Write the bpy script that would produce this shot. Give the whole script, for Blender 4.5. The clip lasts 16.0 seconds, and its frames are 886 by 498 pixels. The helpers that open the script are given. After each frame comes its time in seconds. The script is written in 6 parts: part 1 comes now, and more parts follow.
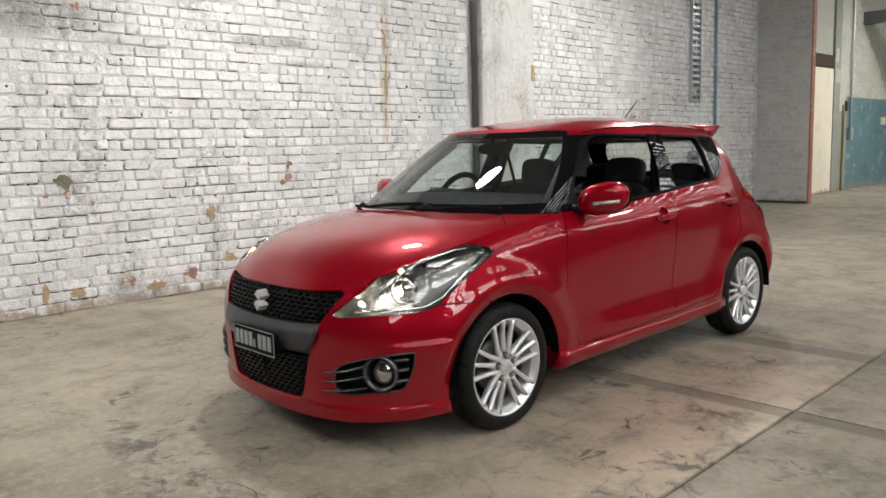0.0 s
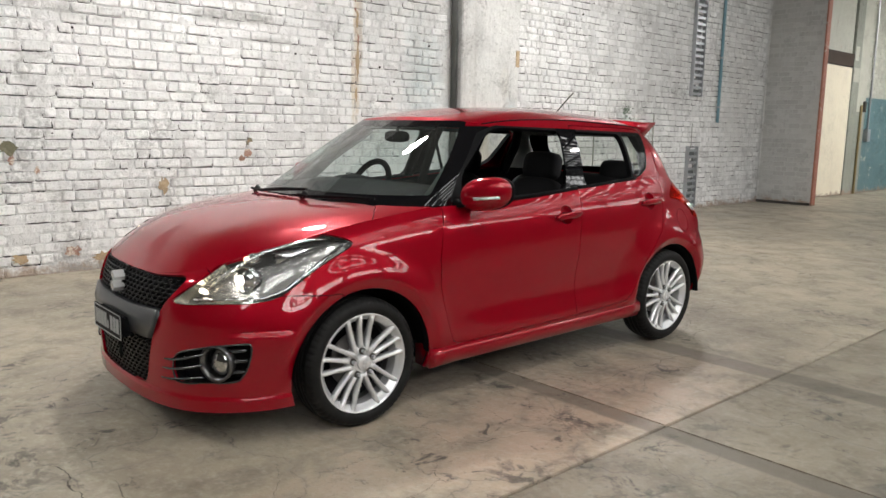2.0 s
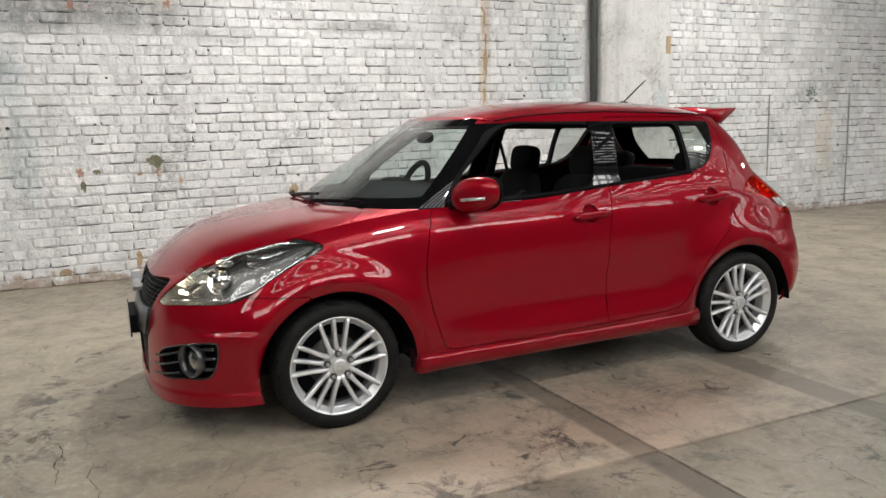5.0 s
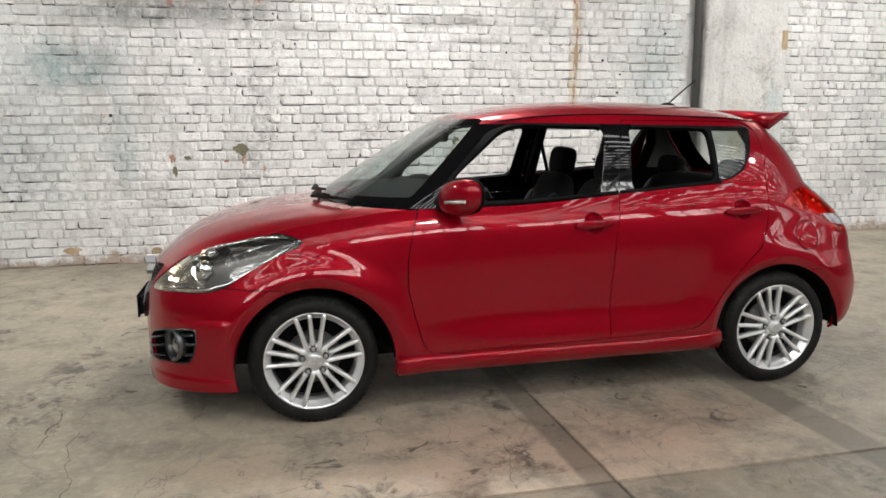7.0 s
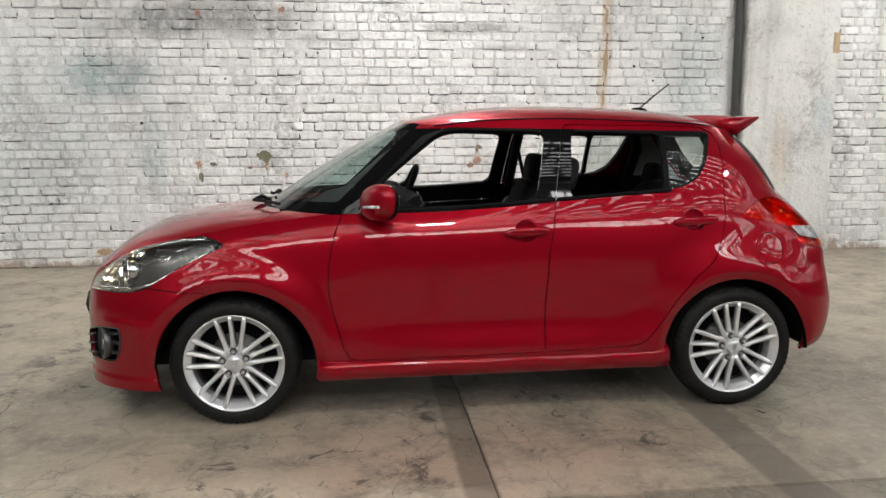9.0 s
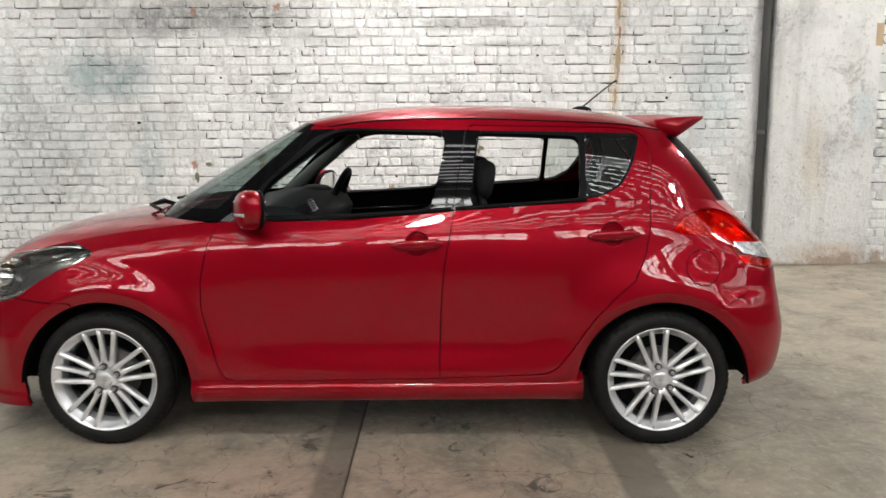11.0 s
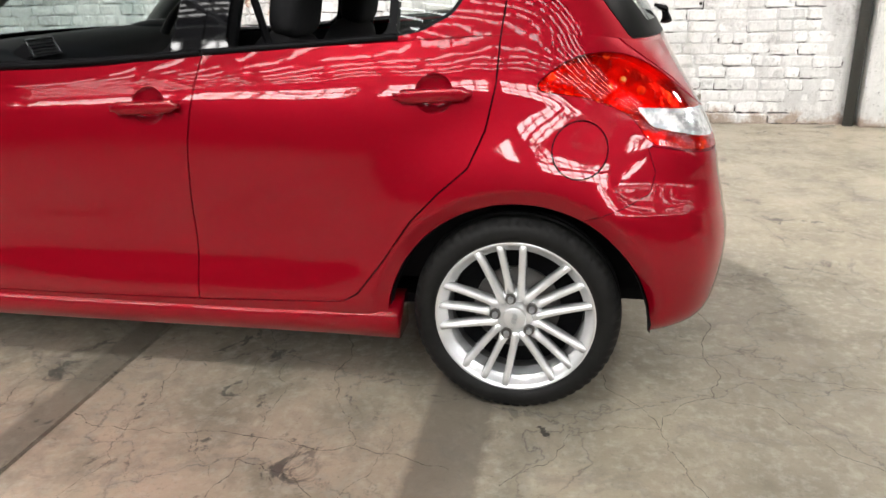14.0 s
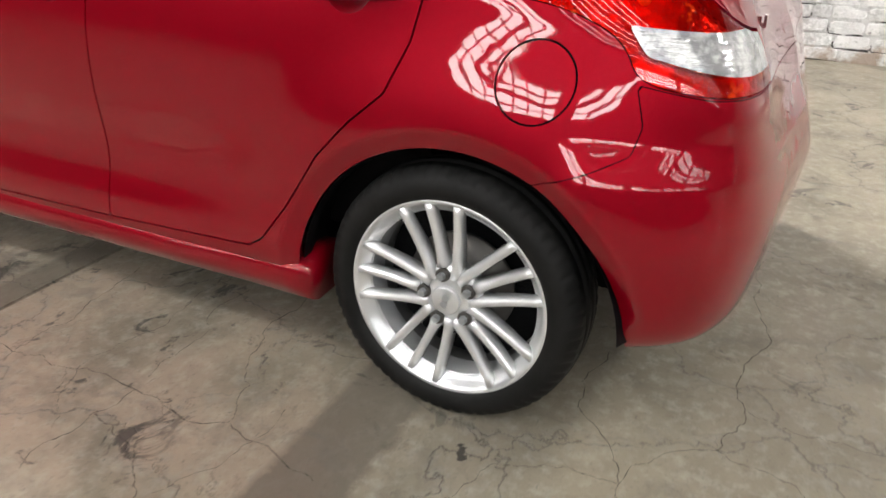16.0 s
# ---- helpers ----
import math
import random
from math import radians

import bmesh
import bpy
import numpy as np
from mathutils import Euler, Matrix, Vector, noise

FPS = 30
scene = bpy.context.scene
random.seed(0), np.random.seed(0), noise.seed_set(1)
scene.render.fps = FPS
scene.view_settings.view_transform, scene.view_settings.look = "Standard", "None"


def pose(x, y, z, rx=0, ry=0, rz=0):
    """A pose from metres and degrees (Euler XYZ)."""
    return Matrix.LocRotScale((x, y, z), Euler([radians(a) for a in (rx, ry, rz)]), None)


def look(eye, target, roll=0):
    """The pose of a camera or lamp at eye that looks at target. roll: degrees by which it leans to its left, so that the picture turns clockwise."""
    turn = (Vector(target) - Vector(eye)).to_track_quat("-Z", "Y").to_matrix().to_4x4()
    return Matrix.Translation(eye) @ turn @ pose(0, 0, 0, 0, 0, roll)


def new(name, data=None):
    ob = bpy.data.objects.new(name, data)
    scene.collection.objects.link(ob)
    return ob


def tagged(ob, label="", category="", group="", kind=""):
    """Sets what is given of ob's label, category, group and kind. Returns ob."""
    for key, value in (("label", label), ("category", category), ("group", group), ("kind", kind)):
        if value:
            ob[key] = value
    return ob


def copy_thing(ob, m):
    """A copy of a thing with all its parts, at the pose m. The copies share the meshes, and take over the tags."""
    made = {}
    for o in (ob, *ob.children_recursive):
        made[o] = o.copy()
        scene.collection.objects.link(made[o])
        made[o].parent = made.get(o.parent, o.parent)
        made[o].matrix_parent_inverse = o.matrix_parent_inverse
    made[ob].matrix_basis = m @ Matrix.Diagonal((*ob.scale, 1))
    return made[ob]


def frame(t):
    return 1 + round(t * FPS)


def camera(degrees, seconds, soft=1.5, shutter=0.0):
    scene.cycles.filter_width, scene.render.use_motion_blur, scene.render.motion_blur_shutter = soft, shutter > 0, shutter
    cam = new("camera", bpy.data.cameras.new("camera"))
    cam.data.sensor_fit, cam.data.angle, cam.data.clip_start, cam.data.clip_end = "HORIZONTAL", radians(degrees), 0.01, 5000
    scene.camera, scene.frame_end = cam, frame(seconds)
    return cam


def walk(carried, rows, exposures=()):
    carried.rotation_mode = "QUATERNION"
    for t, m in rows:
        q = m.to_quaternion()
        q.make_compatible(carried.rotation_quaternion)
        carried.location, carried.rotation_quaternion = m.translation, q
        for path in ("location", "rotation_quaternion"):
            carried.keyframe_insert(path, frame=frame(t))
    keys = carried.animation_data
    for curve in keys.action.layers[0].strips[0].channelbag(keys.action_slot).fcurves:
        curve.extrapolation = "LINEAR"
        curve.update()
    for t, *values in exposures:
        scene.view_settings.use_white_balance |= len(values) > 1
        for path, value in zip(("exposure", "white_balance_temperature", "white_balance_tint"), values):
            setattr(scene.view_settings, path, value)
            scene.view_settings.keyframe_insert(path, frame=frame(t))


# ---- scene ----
# ---------- camera ----------
cam = camera(60.5, 16.0, shutter=0.5)
PATH = [
    (0, (0.186, 0.35, 1.326), (-1.241, 1.726, 1.064), -1.7),
    (0.5, (0.246, 0.498, 1.312), (-1.176, 1.875, 1.03), -2.6),
    (1, (0.278, 0.716, 1.336), (-1.138, 2.095, 1.028), -1.7),
    (1.5, (0.412, 0.873, 1.34), (-1.011, 2.243, 1.028), -1.0),
    (2, (0.618, 1.0, 1.358), (-0.856, 2.315, 1.048), 1.0),
    (2.5, (0.724, 1.148, 1.35), (-0.779, 2.43, 1.036), 0.5),
    (3, (0.78, 1.359, 1.366), (-0.773, 2.581, 1.055), 0.4),
    (3.5, (0.903, 1.502, 1.378), (-0.759, 2.588, 1.134), -0.7),
    (3.6, (0.955, 1.539, 1.376), (-0.745, 2.568, 1.144), -0.5),
    (4, (1.083, 1.635, 1.376), (-0.663, 2.575, 1.12), -0.1),
    (4.5, (1.144, 1.776, 1.361), (-0.627, 2.664, 1.082), -2.0),
    (4.7, (1.146, 1.875, 1.36), (-0.635, 2.737, 1.068), -2.0),
    (6.8, (1.346, 2.684, 1.372), (-0.564, 3.175, 1.04), -0.9),
    (7, (1.334, 2.759, 1.383), (-0.585, 3.217, 1.058), -0.4),
    (7.5, (1.37, 2.971, 1.37), (-0.564, 3.392, 1.083), -0.6),
    (8, (1.437, 3.192, 1.384), (-0.508, 3.548, 1.087), 0.3),
    (8.2, (1.431, 3.247, 1.379), (-0.517, 3.586, 1.076), 0.3),
    (10.3, (1.29, 4.162, 1.325), (-0.692, 4.202, 1.059), -1.1),
    (10.5, (1.251, 4.23, 1.328), (-0.729, 4.285, 1.053), -1.1),
    (11, (1.099, 4.437, 1.356), (-0.879, 4.444, 1.058), -0.2),
    (11.5, (0.977, 4.673, 1.322), (-0.993, 4.595, 0.983), -1.4),
    (12, (0.824, 4.917, 1.333), (-1.107, 4.684, 0.869), 0.5),
    (12.5, (0.543, 5.088, 1.318), (-1.365, 4.737, 0.832), -1.3),
    (13, (0.331, 5.258, 1.291), (-1.565, 4.904, 0.763), -2.9),
    (13.5, (0.133, 5.466, 1.274), (-1.743, 5.098, 0.688), -2.0),
    (14, (-0.083, 5.552, 1.235), (-1.934, 5.215, 0.555), -1.2),
    (14.5, (-0.291, 5.686, 1.205), (-2.087, 5.225, 0.455), -1.3),
    (15, (-0.46, 5.867, 1.207), (-2.168, 5.214, 0.396), -2.4),
    (15.5, (-0.59, 5.99, 1.153), (-2.245, 5.27, 0.291), -0.8),
    (16, (-0.778, 5.996, 1.121), (-2.405, 5.232, 0.245), 0.8),
]
EXPOSURE = [(0, 0.16), (1, 0.19), (1.5, 0.20), (2, 0.24), (3, 0.40), (3.5, 0.16), (4, -0.36), (4.5, 0.02), (7, 0.20), (8, 0.16), (10.5, 0.10), (11, 0.27), (11.5, 0.24), (12, 0.62), (12.5, 0.90), (13, 0.97), (14, 0.84), (14.5, 0.62), (15.5, 0.48), (16, 0.60)]
walk(cam, [(t, look(eye, target, roll)) for t, eye, target, roll in PATH], EXPOSURE)

# ---------- light ----------
world = bpy.data.worlds.new("overcast_sky")
world.use_nodes = True
scene.world = world
_n = world.node_tree.nodes
_sky = _n.new("ShaderNodeTexSky")
_sky.sky_type, _sky.sun_disc = "NISHITA", False
_sky.sun_elevation, _sky.sun_rotation = radians(40), radians(120)
world.node_tree.links.new(_sky.outputs[0], _n["Background"].inputs[0])
_n["Background"].inputs[1].default_value = 0.1
scene.view_settings.exposure = 0.0
WINDOW_W, SKY_W = 340, 520
LAMPS = [(-4.5, -1.4, 240), (-4.5, 4.1, 265), (-4.5, 9.5, 240), (0.55, -1.4, 66), (0.55, 4.0, 100), (0.55, 9.4, 44)]
# unseen lamp, added to brighten the far end
FAR_FILL_LAMP = (-2.7, 21.0, 4.9, 650)


def area_lamp(name, m, sx, sy, watts, colour):
    d = bpy.data.lights.new(name, "AREA")
    d.shape, d.size, d.size_y, d.energy, d.color = "RECTANGLE", sx, sy, watts, colour
    ob = new(name, d)
    ob.matrix_world = m
    return ob


# ---------- materials ----------
def mat(name, colour=(0.5, 0.5, 0.5), rough=0.5, metal=0.0, **more):
    m = bpy.data.materials.new(name)
    m.use_nodes = True
    b = m.node_tree.nodes["Principled BSDF"]
    b.inputs["Base Color"].default_value = (*colour, 1)
    b.inputs["Roughness"].default_value = rough
    b.inputs["Metallic"].default_value = metal
    for k, v in more.items():
        b.inputs[k.replace("_", " ")].default_value = v
    return m


class Graph:
    """Short hand for building node trees."""

    def __init__(self, m):
        self.t = m.node_tree
        self.b = self.t.nodes["Principled BSDF"]

    def add(self, kind, links=(), **props):
        n = self.t.nodes.new("ShaderNode" + kind)
        for k, v in props.items():
            if k.startswith("i_"):
                key = k[2:]
                n.inputs[int(key) if key.isdigit() else key.replace("_", " ")].default_value = v
            else:
                set_mode(n, k, v)
        for key, sock in links:
            self.t.links.new(sock, n.inputs[key])
        return n

    def link(self, a, name):
        self.t.links.new(a, self.b.inputs[name])

    def coords(self, scale=1.0):
        g = self.add("NewGeometry")
        return g.outputs["Position"]

    def noise(self, vec, scale, detail=4, rough=0.55, distort=0.0):
        n = self.add("TexNoise", [("Vector", vec)], i_Scale=scale, i_Detail=detail, i_Roughness=rough, i_Distortion=distort)
        return n.outputs["Fac"]

    def ramp(self, fac, lo, hi, a=(0, 0, 0), c=(1, 1, 1)):
        n = self.add("ValToRGB", [("Fac", fac)])
        e = n.color_ramp.elements
        e[0].position, e[1].position = lo, hi
        e[0].color, e[1].color = (*a, 1), (*c, 1)
        return n.outputs["Color"]

    def mix(self, fac, a, b, blend="MIX"):
        n = self.t.nodes.new("ShaderNodeMix")
        n.data_type, n.blend_type = "RGBA", blend
        for idx, v in ((0, fac), (6, a), (7, b)):
            if isinstance(v, (int, float)):
                n.inputs[idx].default_value = v
            elif isinstance(v, tuple):
                n.inputs[idx].default_value = (*v, 1)
            else:
                self.t.links.new(v, n.inputs[idx])
        return n.outputs[2]

    def math(self, op, a, b=0.0, c=None):
        n = self.t.nodes.new("ShaderNodeMath")
        n.operation = op
        for i, v in enumerate((a, b, c)):
            if v is None:
                continue
            if isinstance(v, (int, float)):
                n.inputs[i].default_value = v
            else:
                self.t.links.new(v, n.inputs[i])
        return n.outputs[0]

    def bump(self, height, strength=0.3, dist=0.01):
        n = self.add("Bump", [("Height", height)], i_Strength=strength, i_Distance=dist)
        self.link(n.outputs[0], "Normal")


def set_mode(n, k, v):
    if k == "operation":
        n.operation = v
    elif k == "feature":
        n.feature = v


def blob(g, yz, c, r, wob, edge=0.25):
    """1 inside an ellipse on the wall, with a ragged edge."""
    y, z = yz
    a = g.math("DIVIDE", g.math("SUBTRACT", y, c[0]), r[0])
    b = g.math("DIVIDE", g.math("SUBTRACT", z, c[1]), r[1])
    d = g.math("SQRT", g.math("ADD", g.math("MULTIPLY", a, a), g.math("MULTIPLY", b, b)))
    d = g.math("ADD", d, g.math("MULTIPLY", g.math("SUBTRACT", wob, 0.5), 1.6))
    n = g.add("MapRange", [("Value", d)])
    n.inputs["From Min"].default_value, n.inputs["From Max"].default_value = 1.0, 1.0 - edge
    return n.outputs["Result"]


def whitewash(name, tone=(0.72, 0.72, 0.70), bare=(0.36, 0.17, 0.10), peel=0.70, dirt=0.5, stains=()):
    """Old white paint on brick, dirty, peeled to the brick in spots; stains, some only dimming: (middle, radii,
    strength, colour).
    """
    m = mat(name, tone, 0.75)
    g = Graph(m)
    p = g.coords()
    sep = g.add("SeparateXYZ", [(0, p)])
    yz = (sep.outputs[1], sep.outputs[2])
    inf = g.add("ObjectInfo").outputs["Random"]
    isl = g.add("NewGeometry").outputs["Random Per Island"]
    rnd = g.math("FRACT", g.math("ADD", inf, isl))
    mid = g.noise(p, 2.2, 6, 0.65)
    fine = g.noise(p, 26, 5, 0.7)
    grain = g.noise(p, 150, 3)
    base = g.mix(rnd, tuple(c * 0.90 for c in tone), tuple(min(1, c * 1.08) for c in tone))
    col = g.mix(g.math("MULTIPLY", g.ramp(mid, 0.46, 0.72), 0.55 * dirt), base, tuple(c * 0.55 for c in tone))
    patchy = g.ramp(g.noise(p, 8, 7, 0.75, 0.4), 0.36, 0.60, (0.35,) * 3, (1.0,) * 3)
    for c, r, k, tint in stains:
        col = g.mix(g.math("MULTIPLY", g.math("MULTIPLY", blob(g, yz, c, r, mid, 0.6), patchy), k), col, tint)
    streaks = g.add("TexNoise", [("Vector", g.add("VectorMath", [(0, p)], operation="MULTIPLY", i_1=(9, 9, 0.7)).outputs[0])], i_Scale=1.0, i_Detail=5.0)
    col = g.mix(g.math("MULTIPLY", g.ramp(streaks.outputs["Fac"], 0.55, 0.78), 0.35 * dirt), col, (0.30, 0.29, 0.27))
    col = g.mix(g.math("MULTIPLY", g.ramp(fine, 0.58, 0.74), 0.7 * dirt), col, (0.14, 0.135, 0.13))
    foot = g.add("MapRange", [("Value", g.math("ADD", yz[1], g.math("MULTIPLY", g.math("SUBTRACT", g.noise(p, 5, 6, 0.7), 0.5), 0.55)))])
    foot.inputs["From Min"].default_value, foot.inputs["From Max"].default_value = 0.10, 0.02
    col = g.mix(g.math("MULTIPLY", foot.outputs["Result"], 0.8), col, (0.34, 0.24, 0.17))
    flaked = g.math("MULTIPLY", g.ramp(g.noise(p, 1.3, 9, 0.74, 0.5), 0.545, 0.60), g.ramp(g.noise(p, 17, 6, 0.75), 0.43, 0.54))
    col = g.mix(g.math("MULTIPLY", flaked, 0.62 * dirt), col, tuple(c * 0.42 for c in tone))
    spots = g.noise(p, 3.7, 8, 0.72, 0.4)
    col = g.mix(g.ramp(spots, peel, peel + 0.015), col, bare)
    g.link(col, "Base Color")
    g.link(g.ramp(fine, 0.3, 0.75, (0.36,) * 3, (0.80,) * 3), "Roughness")
    lumps = g.noise(p, 11, 4, 0.6)
    g.bump(g.math("ADD", g.math("ADD", g.math("MULTIPLY", fine, 0.5), g.math("MULTIPLY", lumps, 0.9)), g.math("MULTIPLY", grain, 0.12)), 0.95, 0.026)
    return m


WALL_STAINS_DIMMING = (
    # unseen upper band, darkened to dull what the car's roof reflects
    ((3.4, 4.25), (5.2, 0.85), 0.80, (0.12, 0.12, 0.115)),
    ((2.1, 2.55), (1.3, 0.26), 0.85, (0.20, 0.20, 0.19)),
    ((0.6, 2.75), (0.9, 0.30), 0.45, (0.30, 0.30, 0.29)),
    ((1.05, 1.95), (0.55, 0.36), 0.95, (0.27, 0.36, 0.38)),
    # grey-teal tone, strengthened to dim the wall's over-bright south end
    ((0.2, 1.4), (1.3, 1.3), 0.50, (0.40, 0.46, 0.46)),
    ((1.45, 1.25), (0.15, 0.70), 0.50, (0.30, 0.39, 0.40)),
    ((1.35, 2.45), (0.9, 0.12), 0.55, (0.26, 0.27, 0.27)),
    ((3.3, 2.35), (0.7, 0.10), 0.45, (0.30, 0.30, 0.29)),
    ((4.75, 2.46), (0.75, 0.085), 0.75, (0.24, 0.24, 0.23)),
    ((5.15, 2.26), (0.45, 0.050), 0.60, (0.28, 0.28, 0.27)),
    ((15.0, 2.0), (1.2, 1.4), 0.25, (0.45, 0.42, 0.38)),
    ((7.25, 1.9), (0.45, 0.9), 0.45, (0.40, 0.52, 0.54)),
    ((6.24, 2.3), (0.050, 1.05), 0.65, (0.50, 0.36, 0.20)),
    ((6.30, 2.5), (0.035, 0.80), 0.60, (0.42, 0.34, 0.26)),
    ((6.19, 1.9), (0.028, 0.50), 0.55, (0.55, 0.42, 0.22)),
    ((11.9, 1.0), (0.25, 0.75), 0.40, (0.55, 0.42, 0.24)),
    ((13.0, 2.4), (1.8, 0.9), 0.35, (0.40, 0.40, 0.39)),
)
M_BRICK = whitewash("white_painted_brick", (0.82, 0.82, 0.82), dirt=0.95, stains=WALL_STAINS_DIMMING)
M_MORTAR = whitewash("white_painted_mortar", (0.72, 0.72, 0.72), dirt=0.95, stains=WALL_STAINS_DIMMING)
PLASTER_STAINS = (
    ((8.25, 1.15), (0.16, 0.55), 0.55, (0.55, 0.45, 0.33)),
    ((8.72, 1.55), (0.14, 0.35), 0.55, (0.38, 0.50, 0.55)),
    ((8.50, 0.12), (0.60, 0.14), 0.65, (0.46, 0.31, 0.19)),
    ((8.60, 2.05), (0.10, 0.30), 0.50, (0.50, 0.47, 0.42)),
    ((8.10, 2.55), (0.12, 0.40), 0.45, (0.42, 0.43, 0.43)),
)
M_PLASTER = whitewash("white_painted_plaster", (0.70, 0.70, 0.69), (0.44, 0.34, 0.25), 0.675, 1.0, PLASTER_STAINS)
# Dark tone stands in for the dim hall on walls out of view
M_DIMWALL = whitewash("dim_hall_brick", (0.06, 0.055, 0.05), (0.20, 0.12, 0.09), 0.66)
M_GREYWALL = whitewash("grey_painted_brick", (0.50, 0.50, 0.49), dirt=0.4, peel=0.8)
M_TEAL = whitewash("teal_painted_brick", (0.13, 0.24, 0.27), (0.42, 0.44, 0.40), 0.60, 0.9)
M_ORANGE = whitewash("orange_red_painted_edge", (0.40, 0.16, 0.11), (0.55, 0.45, 0.40), 0.62)
M_CREAM = whitewash("cream_painted_panel", (0.80, 0.74, 0.60), (0.66, 0.52, 0.34), 0.68, 0.25)
M_HOLE = mat("dark_hole", (0.03, 0.028, 0.026), 0.95)
M_POST = whitewash("weathered_grey_green_paint", (0.30, 0.32, 0.28), (0.45, 0.42, 0.34), 0.62)
M_FAR = whitewash("pale_green_grey_painted_brick", (0.52, 0.53, 0.47), (0.36, 0.22, 0.15), 0.66)
M_STEEL = mat("dark_grey_painted_steel", (0.14, 0.15, 0.15), 0.5, 0.3)
M_GALV = mat("galvanised_steel", (0.42, 0.44, 0.46), 0.45, 0.7)
M_BLUEPIPE = mat("blue_painted_pipe", (0.16, 0.30, 0.36), 0.5)


def concrete(name, k=1.0, rose=0.80):
    """Worn warehouse concrete: blotches, a reddish wash with painted-in brightness, cracks, rubber and oil marks,
    painted shadow bands.
    """
    m = mat(name, (0.33, 0.31, 0.27), 0.5)
    g = Graph(m)
    p = g.coords()
    c = lambda *q: tuple(v * k for v in q)
    big = g.noise(p, 0.55, 4, 0.6)
    mid = g.noise(p, 3.2, 6, 0.65, 0.3)
    fine = g.noise(p, 22, 6, 0.7)
    grain = g.noise(p, 240, 3, 0.6)
    col = g.mix(g.ramp(big, 0.36, 0.64), c(0.335, 0.298, 0.232), c(0.195, 0.174, 0.137))
    sep = g.add("SeparateXYZ", [(0, p)])
    # Rosy concrete beside the car, with extra brightness put into its colour
    rosy_bright = blob(g, (sep.outputs[1], sep.outputs[0]), (3.9, -1.65), (1.7, 0.85), mid, 0.9)
    col = g.mix(g.math("MULTIPLY", rosy_bright, rose), col, c(0.43, 0.335, 0.262))
    col = g.mix(g.math("MULTIPLY", g.ramp(mid, 0.48, 0.70), 0.66), col, c(0.135, 0.124, 0.099))
    col = g.mix(g.math("MULTIPLY", g.ramp(fine, 0.48, 0.74), 0.60), col, c(0.43, 0.41, 0.36))
    pits = g.noise(p, 70, 4, 0.7)
    col = g.mix(g.math("MULTIPLY", g.ramp(pits, 0.56, 0.68), 0.45), col, c(0.14, 0.128, 0.108))
    warp = g.add("VectorMath", [(0, p), (1, g.add("TexNoise", [("Vector", p)], i_Scale=2.6, i_Detail=6.0, i_Roughness=0.6).outputs["Color"])], operation="ADD").outputs[0]
    warp = g.add("VectorMath", [(0, p), (1, warp)], operation="ADD").outputs[0]
    cell = g.add("TexVoronoi", [("Vector", warp)], feature="DISTANCE_TO_EDGE", i_Scale=0.62)
    crack = g.math("MULTIPLY", g.ramp(cell.outputs["Distance"], 0.0012, 0.0052, (1, 1, 1), (0, 0, 0)), g.ramp(g.noise(p, 1.1, 5), 0.36, 0.46))
    cell2 = g.add("TexVoronoi", [("Vector", warp)], feature="DISTANCE_TO_EDGE", i_Scale=1.25)
    crack2 = g.math("MULTIPLY", g.ramp(cell2.outputs["Distance"], 0.0012, 0.0058, (1, 1, 1), (0, 0, 0)), g.ramp(g.noise(p, 1.7, 5), 0.50, 0.60))
    crack = g.math("MAXIMUM", crack, g.math("MULTIPLY", crack2, 0.7))
    worn = g.math("MULTIPLY", g.ramp(cell.outputs["Distance"], 0.0, 0.06, (1, 1, 1), (0, 0, 0)), g.ramp(fine, 0.45, 0.62))
    col = g.mix(g.math("MULTIPLY", worn, 0.35), col, c(0.12, 0.115, 0.105))
    # Two shadow bands of roof members, painted across the floor
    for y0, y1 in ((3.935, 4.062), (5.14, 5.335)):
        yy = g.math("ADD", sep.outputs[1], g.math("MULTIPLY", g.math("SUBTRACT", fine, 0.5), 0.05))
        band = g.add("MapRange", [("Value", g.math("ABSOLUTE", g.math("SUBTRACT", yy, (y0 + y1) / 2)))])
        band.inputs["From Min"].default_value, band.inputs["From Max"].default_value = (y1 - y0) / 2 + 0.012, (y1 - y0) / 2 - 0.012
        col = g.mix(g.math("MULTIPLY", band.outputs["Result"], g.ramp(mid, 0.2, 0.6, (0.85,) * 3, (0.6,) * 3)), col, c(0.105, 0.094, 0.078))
    col = g.mix(g.math("MULTIPLY", crack, g.ramp(g.noise(p, 4.5, 3), 0.35, 0.65, (0.35,) * 3, (0.75,) * 3)), col, (0.045, 0.041, 0.035))
    spots = g.noise(p, 6.0, 9, 0.74, 0.8)
    where = g.ramp(g.noise(p, 0.8, 3), 0.46, 0.58)
    placed = g.math("MULTIPLY", fine, 0.0)
    for mx, my, rx, ry in ((-1.00, 3.42, 0.36, 0.16), (-0.87, 4.22, 0.34, 0.12), (-1.30, 3.15, 0.16, 0.22), (-1.52, 3.80, 0.26, 0.12), (-1.95, 3.50, 0.16, 0.08), (-2.12, 3.84, 0.20, 0.08), (-0.95, 5.02, 0.35, 0.10), (-1.10, 3.80, 0.10, 0.35), (-2.65, 1.58, 0.45, 0.28), (-3.15, 1.70, 0.55, 0.25), (-0.2, 3.3, 0.5, 0.25)):
        placed = g.math("MAXIMUM", placed, blob(g, (sep.outputs[0], sep.outputs[1]), (mx, my), (rx, ry), fine, 0.8))
    marks = g.math("MAXIMUM", g.math("MULTIPLY", g.ramp(spots, 0.575, 0.62), where), g.math("MULTIPLY", g.ramp(spots, 0.50, 0.55), placed))
